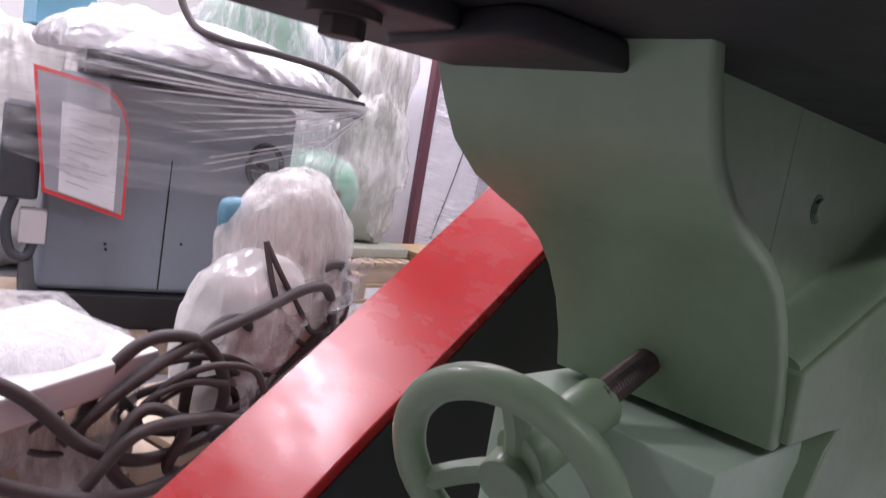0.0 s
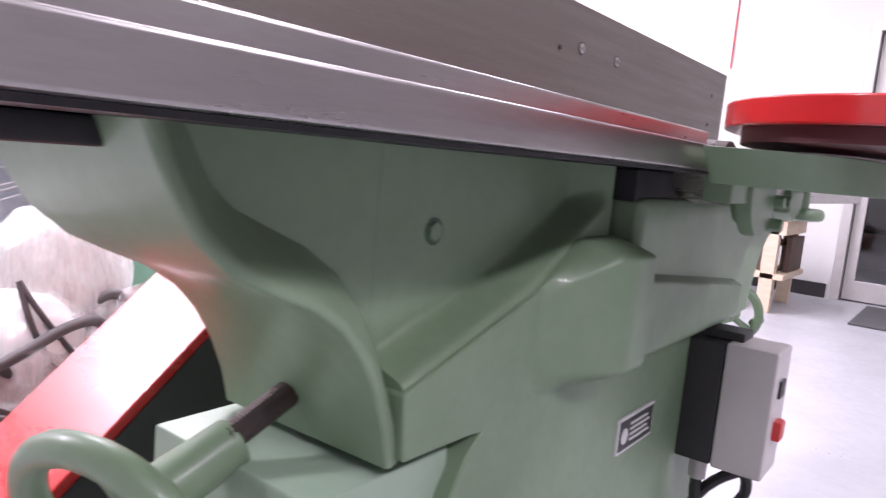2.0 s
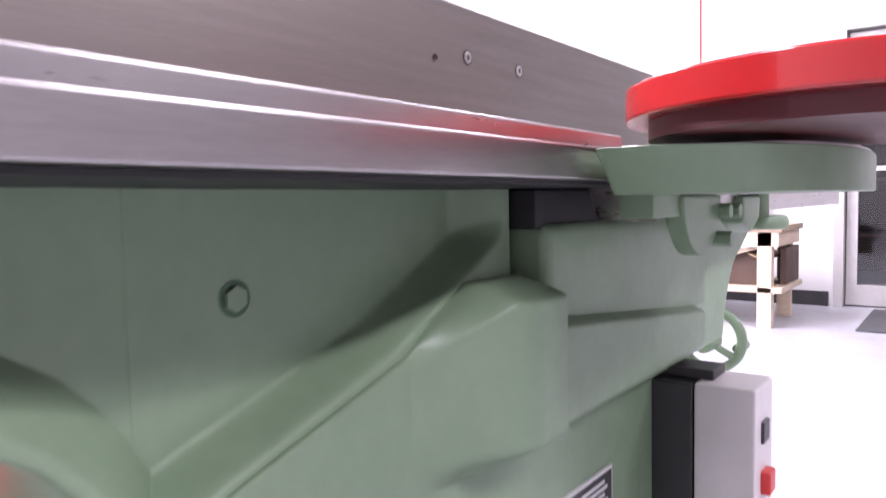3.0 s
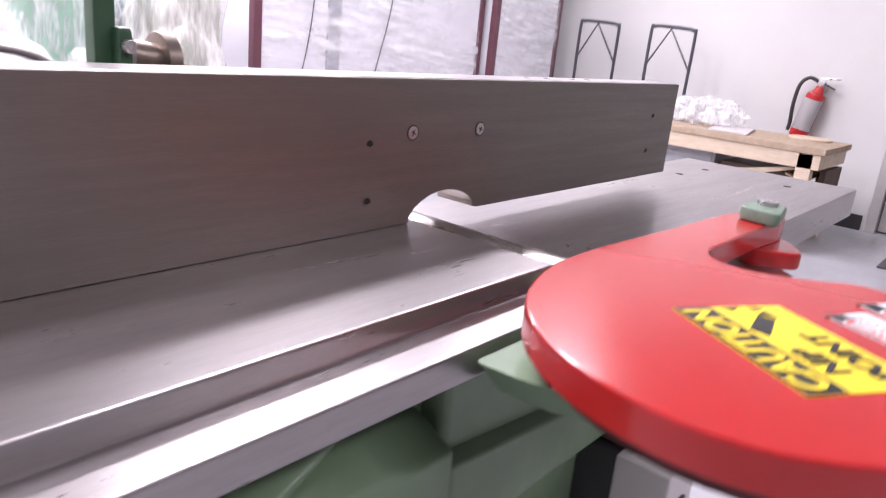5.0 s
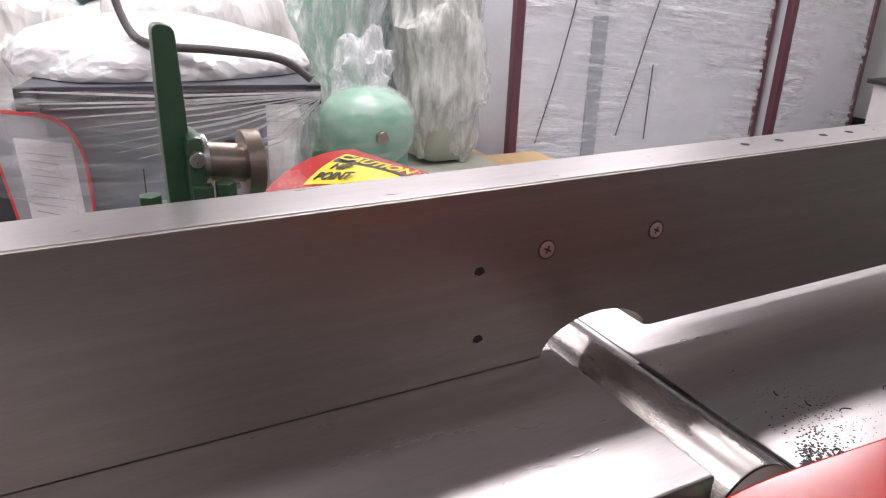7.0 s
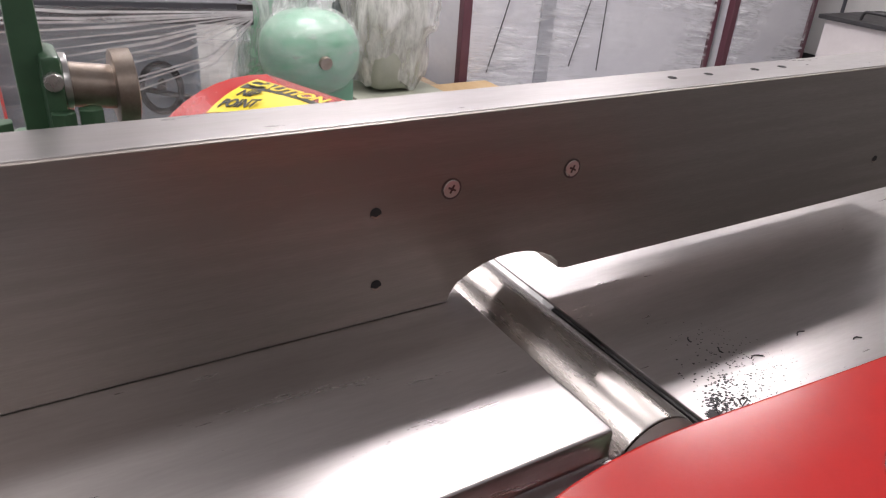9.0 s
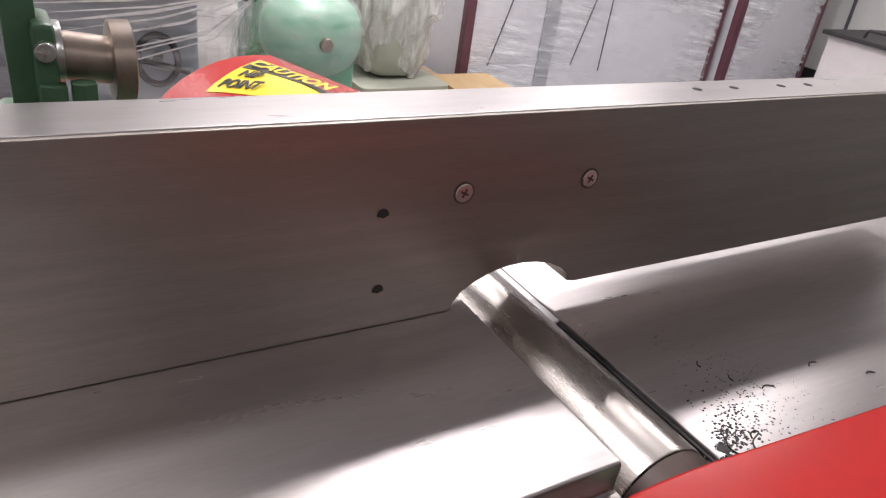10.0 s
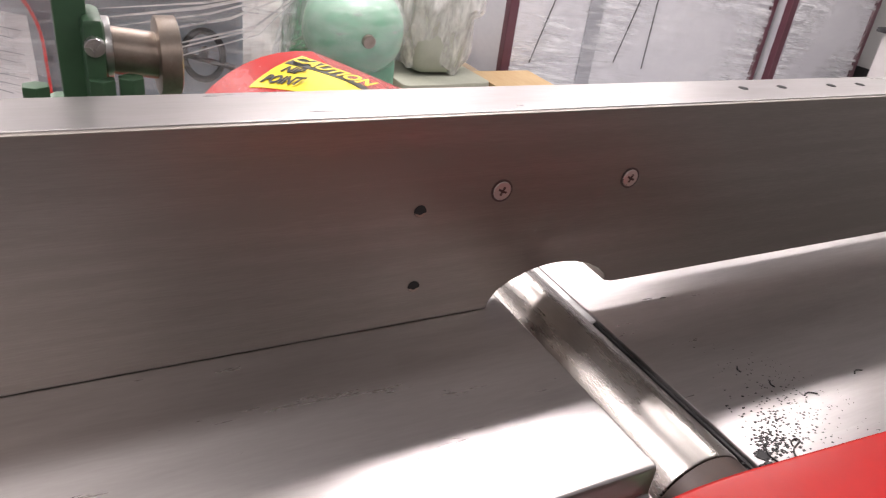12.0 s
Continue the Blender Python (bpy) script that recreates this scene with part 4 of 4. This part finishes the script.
for sx, z in ((0.30, 0.33), (0.297, 0.345), (0.50, 0.36)):
    part("body_screw", rod((sx, 0.021, z), (sx, 0.0165, z), 0.004, 10), HOLE, m2)
part("plinth", box(0.10, 0.86, -0.01, 0.52, 0.106, 0.205, 0.006), BLACKPAINT, m2)
part("machine_table", box(0.20, 0.935, -0.13, 0.54, 0.842, 0.860, 0.004), MACHDARK, m2, "dark cast iron table")
part("table_rail", box(0.215, 0.92, -0.128, -0.08, 0.806, 0.842, 0.003), BLACKPAINT, m2)
part("table_rail", box(0.215, 0.92, 0.47, 0.52, 0.806, 0.842, 0.003), BLACKPAINT, m2)
part("rail_end", box(0.905, 0.945, -0.136, -0.09, 0.806, 0.858, 0.002), BLACKPAINT, m2)
part("rail_end", box(0.195, 0.25, -0.137, -0.09, 0.80, 0.858, 0.002), BLACKPAINT, m2)
part("control_box", box(0.03, 0.122, -0.03, 0.22, 0.455, 0.70, 0.012, 3), MACHDARK, m2, "dark grey control box")
part("junction_box", box(0.085, 0.148, -0.04, 0.02, 0.342, 0.43, 0.005), COVER, m2, "pale junction box")
part("conduit", sweep(smooth_path([(0.07, -0.01, 0.455), (0.055, -0.02, 0.39), (0.07, -0.03, 0.32), (0.105, -0.03, 0.305), (0.12, -0.02, 0.342)], 6), 0.013, 10), MACHDARK, m2)
hw = sweep([Vector((0.70 + 0.05 * math.cos(a), -0.035, 0.62 + 0.065 * math.sin(a))) for a in [2 * math.pi * k / 28 for k in range(28)]], 0.009, 8, None, True)
part("machine_handwheel", hw, BLACKPAINT, m2)
part("wheel_axle", rod((0.70, 0.03, 0.62), (0.70, -0.04, 0.62), 0.012, 14), BLACKPAINT, m2)
part("wheel_spoke", rod((0.65, -0.035, 0.62), (0.78, -0.035, 0.59), 0.008, 10), BLACKPAINT, m2)
# clear film drawn over the front
part("front_film", sheet([(0.16, -0.150, 0.856), (0.945, -0.148, 0.850), (0.90, -0.06, 0.52), (0.16, -0.055, 0.52)], 60, 36, 0.014, 2.0, 3, streak=4), FILM, m2, "clear stretch film")
part("corner_film", sheet([(-0.06, -0.09, 0.85), (0.24, -0.155, 0.87), (0.30, -0.085, 0.50), (0.0, -0.06, 0.60)], 24, 24, 0.018, 2.0, 8, streak=2), FILM, m2, "clear film over the corner")
for k in range(12):
    # folds drawn tight from the rail's end
    za = 0.852 - 0.024 * k + random.uniform(-0.006, 0.006)
    xa = 0.24 + 0.03 * k + random.uniform(-0.03, 0.04)
    wa = random.uniform(0.002, 0.007)
    fold = prism([(0.942, 0.846 - 0.002 * k), (xa + 0.30, (za + 0.82) / 2 + wa), (xa, za + 0.002), (xa - 0.02, za - 0.001), (xa + 0.30, (za + 0.82) / 2 - wa * 0.4), (0.942, 0.843 - 0.002 * k)], "y", -0.002, 0.0)
    for v in fold.verts:
        v.co.y += -0.164 + 0.085 * max(0.0, 0.85 - v.co.z) / 0.3
    part("film_fold", fold, FOLD, m2, smooth=0)
part("side_film", sheet([(0.942, -0.138, 0.856), (0.942, 0.53, 0.856), (0.89, 0.50, 0.30), (0.88, -0.02, 0.34)], 24, 24, 0.02, 2.5, 11, streak=1), BAG, m2, "clear film over the side")
part("top_film", lump(0.52, 0.22, 0.875, 0.43, 0.32, 0.14, 0.15, 1.0, 5, flat=0.862, sub=6), FILM_SOLID, m2, "loose milky film heap")
part("hose", sweep(smooth_path([(0.40, 0.12, 1.45), (0.41, 0.09, 1.15), (0.45, 0.02, 1.0), (0.52, -0.06, 0.955), (0.68, -0.10, 0.945), (0.84, -0.12, 0.925), (0.92, -0.145, 0.875)], 8), 0.011, 10), RUBBER, m2, "grey hose")
# document pouch
pouch = thing("document_pouch", "red edged clear pouch with a printed sheet", "document", M2)
po = rounded([(0.085, 0.80), (0.275, 0.775), (0.322, 0.68), (0.327, 0.43), (0.128, 0.485)], [0, 0.06, 0.06, 0, 0])
mid = Vector((0.225, 0.62))
part("pouch_edge", prism(po, "y", -0.062, -0.059), POUCH, pouch)
part("pouch_back", prism([tuple(mid + (Vector(p) - mid) * 0.93) for p in po], "y", -0.0635, -0.0625), CRATE2, pouch)
part("printed_sheet", prism([(0.155, 0.72), (0.292, 0.70), (0.300, 0.452), (0.165, 0.49)], "y", -0.065, -0.064), PAPER, pouch)
for k in range(9):
    z0 = 0.68 - 0.02 * k
    e = 0.275 - 0.02 * (k % 3)
    part("print_bar", prism([(0.18, z0), (e, z0 - 0.016), (e, z0 - 0.018), (0.18, z0 - 0.0025)], "y", -0.0657, -0.0652), CRATE2, pouch)

# ---- wrapped round machine and cables on the floor ----
pallet(pose(-0.66, 0.86, 0, 0, 0, 12), 0.85, 0.32, 0.13, "rough pine pallet under the wrapped grinder", PINE)
gr = thing("wrapped_grinder", "disc shaped machine wrapped in milky plastic", "machine")
part("wrapped_disc", lump(-0.190, 1.0, 0.425, 0.160, 0.085, 0.25, 0.10, 1.6, 2, sub=5), BAGWHITE, gr)
part("wrapped_body", lump(-0.275, 0.97, 0.31, 0.15, 0.11, 0.225, 0.16, 1.8, 7, sub=5, flat=0.131, power=2.2), BAGWHITE, gr)
part("disc_film", lump(-0.192, 0.998, 0.425, 0.172, 0.098, 0.262, 0.16, 1.8, 12, sub=5), COLUMNBAG, gr, "clear film round the disc")
part("cap", lump(-0.312, 1.01, 0.565, 0.032, 0.03, 0.036, 0.05, 2, 4, sub=3, power=3.0), BLUE, gr, "light blue plastic cap")
part("loose_wrap", sheet([(-0.38, 0.86, 0.40), (-0.05, 0.90, 0.52), (-0.02, 0.93, 0.22), (-0.36, 0.84, 0.15)], 26, 26, 0.05, 2.6, 6), BAG, gr)

CABLES = [
    (0.0125, [(-0.88, 0.72, 0.45), (-0.74, 0.74, 0.37), (-0.64, 0.76, 0.27), (-0.54, 0.78, 0.22), (-0.42, 0.80, 0.235), (-0.28, 0.84, 0.30), (-0.14, 0.89, 0.39)]),
    (0.0125, [(-0.66, 0.80, 0.26), (-0.56, 0.80, 0.345), (-0.45, 0.82, 0.40), (-0.33, 0.84, 0.44), (-0.23, 0.86, 0.475), (-0.16, 0.88, 0.47), (-0.13, 0.89, 0.40), (-0.14, 0.9, 0.31)]),
    (0.013, [(-0.63, 0.82, 0.24), (-0.61, 0.82, 0.33), (-0.54, 0.82, 0.405), (-0.45, 0.82, 0.40), (-0.395, 0.82, 0.33), (-0.40, 0.82, 0.25), (-0.46, 0.82, 0.22)]),
    (0.0125, [(-0.19, 0.91, 0.34), (-0.19, 0.91, 0.43), (-0.15, 0.92, 0.50), (-0.10, 0.92, 0.51), (-0.07, 0.93, 0.45), (-0.08, 0.93, 0.36)]),
    (0.0125, [(-0.86, 0.68, 0.33), (-0.74, 0.70, 0.25), (-0.62, 0.72, 0.20), (-0.50, 0.74, 0.20), (-0.38, 0.78, 0.25), (-0.26, 0.82, 0.32), (-0.15, 0.86, 0.37)]),
    (0.012, [(-0.64, 0.74, 0.21), (-0.57, 0.74, 0.285), (-0.46, 0.75, 0.29), (-0.36, 0.77, 0.265), (-0.28, 0.79, 0.275), (-0.2, 0.82, 0.31)]),
    (0.012, [(-0.56, 0.76, 0.18), (-0.60, 0.76, 0.24), (-0.55, 0.77, 0.31), (-0.48, 0.77, 0.27), (-0.50, 0.77, 0.20), (-0.40, 0.78, 0.18), (-0.30, 0.8, 0.2)]),
    (0.012, [(-0.44, 0.86, 0.18), (-0.44, 0.86, 0.30), (-0.41, 0.86, 0.40), (-0.35, 0.87, 0.42), (-0.31, 0.88, 0.38)]),
    (0.0065, [(-0.30, 0.90, 0.56), (-0.285, 0.88, 0.48), (-0.25, 0.87, 0.40), (-0.20, 0.87, 0.36), (-0.13, 0.88, 0.36)]),
    (0.0065, [(-0.30, 0.90, 0.56), (-0.27, 0.88, 0.50), (-0.215, 0.87, 0.42), (-0.185, 0.87, 0.385), (-0.10, 0.9, 0.385)]),
]
for k in range(6):
    # thinner leads tangled over the heap
    cx, cz, rr = random.uniform(-0.66, -0.34), random.uniform(0.20, 0.32), random.uniform(0.05, 0.10)
    CABLES.append((random.choice((0.006, 0.0075, 0.009)), [(cx + rr * math.cos(0.9 * j + k) * (1 + 0.12 * j), 0.76 + 0.012 * k + 0.01 * j, cz + 0.7 * rr * math.sin(0.9 * j + k)) for j in range(8)]))
for r, pts in CABLES:
    tagged(part("power_cable", sweep(smooth_path([(x, y, z - 0.025) for x, y, z in pts], 7), r * 0.86, 10), RUBBER), "thick dusty grey rubber power cable", "cable", "heap of cables")
wb = thing("foam_bundle", "white foam sheets bagged in clear plastic", "packaging")
part("foam_sheet", placed(box(-0.16, 0.16, -0.14, 0.14, 0, 0.055, 0.008), pose(-0.70, 0.92, 0.30, 4, -5, 20)), FOAM, wb)
part("bag", lump(-0.74, 1.0, 0.21, 0.24, 0.22, 0.20, 0.22, 2.0, 3, flat=0.001, power=3, sub=4), BAG, wb)
part("carton", placed(box(-0.2, 0.2, -0.16, 0.16, 0.0, 0.20, 0.006), pose(-0.74, 1.0, 0.002, 0, 0, 15)), CARD, wb)

# ---- wrapped stock along the back ----
pallet(pose(0.50, 2.30, 0), 0.60, 0.60, 0.13)
tk = thing("green_dust_drum", "mint green enamelled drum partly under clear film", "machine")
part("drum", lump(0.865, 2.52, 0.485, 0.205, 0.19, 0.178, 0.0, 1, 1, sub=5, power=2.3), MINT, tk)
part("drum_film", lump(0.868, 2.518, 0.488, 0.216, 0.20, 0.188, 0.02, 2, 4, sub=5, power=2.3), DRUMFILM, tk, "clear film drawn over the drum")
part("drum_boss", rod((0.855, 2.33, 0.485), (0.855, 2.308, 0.482), 0.027, 20, w=0.004), BRONZE, tk)
part("drum_foot", box(0.75, 1.02, 2.40, 2.64, 0.131, 0.40, 0.02), MINT, tk)
part("film_fan", lump(0.885, 2.60, 0.70, 0.15, 0.10, 0.20, 0.5, 3, 9, sub=4), BAG, tk)
gm = thing("wrapped_green_machine", "pale green cabinet machine under clear film", "machine")
part("cabinet", box(0.66, 1.06, 3.0, 3.5, 0.131, 1.32, 0.05, 3), MINT, gm)
part("film", lump(0.86, 3.2, 0.80, 0.32, 0.36, 0.62, 0.2, 1.5, 12, sub=4, power=4, flat=0.13), BAG, gm)
pallet(pose(0.45, 2.92, 0), 1.42, 0.73, 0.13)
tm = thing("teal_machine", "teal machine casing under clear film", "machine")
part("casing", prism([(1.10, 0.131), (1.52, 0.131), (1.52, 0.95), (1.34, 1.35), (1.10, 1.35)], "y", 3.15, 3.55, 0.03), TEAL, tm)
part("film", lump(1.30, 3.3, 0.75, 0.27, 0.27, 0.66, 0.22, 1.5, 15, sub=4, power=4, flat=0.13), BAG, tm)
wt = thing("wrapped_column", "tall machine column bagged in milky plastic", "machine")
part("foot_plate", prism(rounded([(1.20, 2.68), (1.70, 2.70), (1.68, 3.12), (1.20, 3.12)], 0.05), "z", 0.131, 0.185, 0.008), COLUMN, wt)
part("column_body", lump(1.44, 2.92, 0.76, 0.165, 0.15, 0.57, 0.03, 1.2, 21, sub=4, power=5, flat=0.186), COLUMN, wt, "grey-green machine column")
part("bag", lump(1.44, 2.92, 0.78, 0.235, 0.20, 0.60, 0.30, 1.3, 23, sub=5, power=3.2, flat=0.1865), COLUMNBAG, wt, "loose milky plastic bag")
pallet(pose(1.12, 2.58, 0), 0.54, 0.31, 0.13)
bx = thing("plywood_box", "low plywood box on the shop floor", "box")
part("side", box(1.72, 2.06, 2.62, 2.635, 0.0, 0.155, 0.001), PLY, bx)
part("side", box(1.72, 1.735, 2.635, 2.93, 0.0, 0.155, 0.001), PLY, bx)
part("lid", box(1.71, 2.07, 2.61, 2.94, 0.155, 0.172, 0.002), PLY, bx)


def crate(x0, x1, y0, y1, z1, face, label):
    c = thing("wrapped_crate", label, "crate", None, "wrapped crates")
    part("panel", box(x0 + 0.01, x1 - 0.01, y0 + 0.01, y1 - 0.01, 0.02, z1, 0.006), face, c)
    for px, py in ((x0, y0), (x1 - 0.055, y0), (x0, y1 - 0.05), (x1 - 0.055, y1 - 0.05)):
        part("corner_post", box(px, px + 0.055, py, py + 0.05, 0.001, z1 + 0.004, 0.004), MAROON, c)
    part("film", sheet([(x0 + 0.05, y0 - 0.012, 0.012), (x1 - 0.05, y0 - 0.012, 0.012), (x1 - 0.05, y0 - 0.012, z1), (x0 + 0.05, y0 - 0.012, z1)], 50, 90, 0.012, 3, 31, streak=14), LINES, c, "wound stretch film")
    return c


cr = crate(1.93, 3.98, 3.0, 3.85, 2.15, CRATE, "tall pale crate wound in stretch film")
part("inner_post", box(2.46, 2.56, 2.997, 3.02, 0.02, 2.15, 0.003), CRATE2, cr)
for pts in ([(2.36, 2.982, 2.1), (2.33, 2.98, 1.2), (2.24, 2.982, 0.7), (2.10, 2.985, 0.2)], [(3.02, 2.982, 2.1), (2.98, 2.978, 1.3), (2.86, 2.98, 0.8), (2.70, 2.982, 0.2)], [(2.93, 2.98, 0.62), (2.93, 2.98, 0.3), (2.93, 2.98, 0.16)]):
    part("strap", sweep(smooth_path(pts, 8), 0.0035, 6), BLACK, cr, "black strap")
crate(4.02, 4.93, 2.92, 3.85, 2.15, CRATE, "narrow pale crate wound in stretch film")
tagged(part("plastic_bag", lump(4.4, 3.0, 2.24, 0.3, 0.25, 0.16, 0.4, 2, 41, flat=2.152), BAG), "crumpled clear plastic on a crate", "bag")
ws = thing("sheeted_stack", "stack of goods under white plastic sheeting", "packaging")
part("sheeting", lump(0.22, 2.75, 0.55, 0.38, 0.33, 0.56, 0.14, 1.4, 51, sub=5, power=4, flat=0.001), BAGWHITE, ws)
part("carton", box(0.02, 0.42, 2.55, 2.95, 0.002, 0.9, 0.01), CARD, ws)
ws = thing("sheeted_stack", "sheeted goods with a blue carton on top", "packaging")
part("sheeting", lump(-0.35, 3.15, 0.50, 0.45, 0.36, 0.52, 0.16, 1.4, 57, sub=5, power=4, flat=0.001), BAGWHITE, ws)
part("blue_carton", box(-0.20, 0.02, 3.0, 3.2, 0.985, 1.13, 0.006), BLUE, ws, "light blue carton")
ws = thing("sheeted_stack", "tall goods under milky plastic sheeting", "packaging")
part("sheeting", lump(-1.35, 3.0, 0.55, 0.5, 0.4, 0.6, 0.16, 1.4, 63, sub=5, power=4, flat=0.001), BAGWHITE, ws)

# ---- bench by the doorway ----
bench = thing("workbench", "rough pine workbench against the wall", "workbench")
for k in range(5):
    part("top_board", box(4.09 + 0.132 * k, 4.217 + 0.132 * k, 0.50, 1.69, 0.60, 0.638, 0.003), PINE2, bench)
part("apron", box(4.10, 4.137, 0.52, 1.67, 0.51, 0.599, 0.002), PINE, bench)
part("apron", box(4.137, 4.74, 0.52, 0.557, 0.51, 0.599, 0.002), PINE, bench)
for lx, ly in ((4.10, 0.56), (4.66, 0.56), (4.10, 1.57), (4.66, 1.57)):
    part("leg", box(lx, lx + 0.075, ly, ly + 0.085, 0, 0.5985, 0.003), PINE, bench)
part("shelf", box(4.10, 4.74, 0.50, 1.69, 0.22, 0.255, 0.002), PINE, bench)
part("brace", prism([(0.62, 0.50), (0.70, 0.50), (1.56, 0.31), (1.56, 0.257), (1.46, 0.257)], "x", 4.14, 4.175, 0.002), PINE, bench)
tagged(part("brown_panel", box(4.30, 4.70, 0.515, 0.55, 0.2555, 0.49, 0.002), DARKWOOD), "dark brown board leaning in the bench end", "board")
cb = thing("carton", "dark brown carton under the workbench", "box")
part("carton_body", box(4.2, 4.62, 0.66, 1.12, 0.256, 0.46, 0.006), DARKWOOD, cb)
part("flap", placed(box(-0.3, 0.3, -0.1, 0.0, -0.003, 0.003), pose(4.42, 0.70, 0.462, 25, 0, 0)), CARD, cb)
cb = thing("steel_box", "grey steel cabinet under the workbench", "box")
part("body", box(4.2, 4.62, 1.16, 1.52, 0.256, 0.56, 0.006), CRATE2, cb)
part("door_panel", box(4.192, 4.2, 1.18, 1.50, 0.27, 0.545, 0.002), CRATE2, cb)
tagged(part("plastic_bag", lump(4.5, 1.40, 0.72, 0.20, 0.30, 0.11, 0.4, 2.4, 33, flat=0.639, sub=5), BAG), "crumpled clear plastic bag on the workbench", "bag")
tagged(part("plastic_bag", lump(4.62, 1.98, 0.635, 0.2, 0.2, 0.10, 0.4, 2.4, 36, flat=0.5605, sub=4), BAG), "crumpled clear plastic bag on the cabinet", "bag")
tagged(part("flat_board", placed(box(-0.22, 0.22, -0.12, 0.12, 0, 0.012, 0.002), pose(4.38, 1.15, 0.640, 0, 0, 12)), COVER), "thin grey board on the workbench", "board")
tagged(part("round_offcut", rod((4.60, 0.72, 0.6385), (4.60, 0.72, 0.652), 0.13, 32, w=0.002), PINE), "round plywood offcut on the workbench", "board")
tagged(part("steel_rule", box(4.18, 4.20, 1.0, 1.3, 0.6385, 0.641, 0.0005), BRIGHT), "steel rule lying on the workbench", "tool")
cab = thing("low_cabinet", "pale cabinet with a black top and handle", "cabinet")
part("body", box(4.28, 4.9, 1.76, 2.42, 0.0, 0.533, 0.006), COVER, cab)
part("top", box(4.24, 4.93, 1.73, 2.45, 0.534, 0.560, 0.004), BLACK, cab)
part("handle", sweep(smooth_path([(4.32, 2.02, 0.560), (4.32, 2.03, 0.600), (4.32, 2.06, 0.610), (4.32, 2.18, 0.610), (4.32, 2.21, 0.600), (4.32, 2.22, 0.560)], 4), 0.009, 8), BLACK, cab)
ht = thing("hand_truck", "dark tubular steel hand truck standing by the wall", "hand truck", None, "hand trucks")
part("frame", sweep(smooth_path([(5.0, 2.130, 0.02), (4.98, 2.120, 0.6), (4.96, 2.110, 1.22), (4.955, 2.080, 1.275), (4.955, 1.990, 1.28), (4.955, 1.840, 1.275), (4.955, 1.770, 1.262), (4.96, 1.755, 1.21), (4.98, 1.770, 0.6), (5.0, 1.780, 0.02)], 5), 0.0125, 10), MACHDARK, ht)
part("brace_bar", sweep(smooth_path([(4.97, 2.120, 0.98), (4.96, 1.950, 1.265), (4.97, 1.770, 0.98)], 1), 0.008, 8), MACHDARK, ht)
part("toe_plate", box(4.72, 5.02, 1.77, 2.14, 0.0, 0.012, 0.002), MACHDARK, ht)
ht2 = copy_thing(ht, pose(0.05, 0.66, 0.02))
ht2.location.z = 0
# extinguisher on the wall
EX = pose(5.215, 0.96, 0.585, 12, 0, 0) @ Matrix.Scale(1.12, 4)
ex = thing("fire_extinguisher", "red fire extinguisher with black hose on the wall", "fire extinguisher", EX)
part("cylinder", rod((0, 0, 0), (0, 0, 0.30), 0.058, 32, w=0.018), RED, ex)
part("neck", rod((0, 0, 0.295), (0, 0, 0.345), 0.04, 24, 0.02), RED, ex)
part("valve", box(-0.02, 0.02, -0.02, 0.02, 0.345, 0.385, 0.004), BRIGHT, ex)
part("lever", placed(box(-0.012, 0.012, -0.10, 0.02, 0.0, 0.010, 0.003), pose(0, 0, 0.39, -14, 0, 0)), BRIGHT, ex)
part("lever", placed(box(-0.012, 0.012, -0.09, 0.02, 0.0, 0.010, 0.003), pose(0, 0, 0.365, 12, 0, 0)), BLACK, ex)
part("hose", sweep(smooth_path([(0, 0.02, 0.37), (-0.01, 0.08, 0.375), (-0.02, 0.115, 0.32), (-0.02, 0.105, 0.2), (-0.02, 0.075, 0.08), (-0.02, 0.07, 0.03)], 6), 0.012, 10), BLACK, ex)
lbm = bmesh.new()
rings = [[lbm.verts.new((0.0588 * math.cos(a), 0.0588 * math.sin(a), z)) for a in [radians(110 + 150 * k / 14) for k in range(15)]] for z in (0.06, 0.26)]
for k in range(14):
    lbm.faces.new((rings[0][k], rings[0][k + 1], rings[1][k + 1], rings[1][k]))
bmesh.ops.solidify(lbm, geom=lbm.faces[:], thickness=-0.0008)
part("instruction_label", lbm, VINYL_WHITE, ex, "white instruction label")
part("wall_bracket", box(0.02, 0.088, -0.03, 0.03, 0.06, 0.36, 0.003), BRIGHT, ex)
tagged(part("hanging_cord", sweep(smooth_path([(5.285, 1.36, 3.29), (5.283, 1.358, 2.4), (5.284, 1.355, 1.72)], 8), 0.006, 8), VINYL_RED), "thin red cord hanging down the wall", "cord")
tagged(part("door_mat", box(4.25, 5.2, -0.75, 0.12, 0.0005, 0.012, 0.004), MAT), "dark grey rubber mat before the doorway", "mat")
# dim goods past the doorway
dk = thing("shelf_rack", "dim shelving in the unlit room", "shelf")
for z in (0.4, 0.95, 1.5):
    part("shelf", box(7.4, 8.0, -1.6, 1.2, z, z + 0.03), DARKWOOD, dk)
for yy in (-1.6, -0.2, 1.15):
    part("upright", box(7.4, 7.46, yy, yy + 0.05, 0.0, 1.9), MACHDARK, dk)
for k in range(7):
    part("carton", box(7.5, 7.9, -1.45 + 0.36 * k, -1.2 + 0.36 * k, 0.431 + 0.55 * (k % 3), 0.65 + 0.55 * (k % 3), 0.004), CARD if k % 2 else MACHGREY, dk)
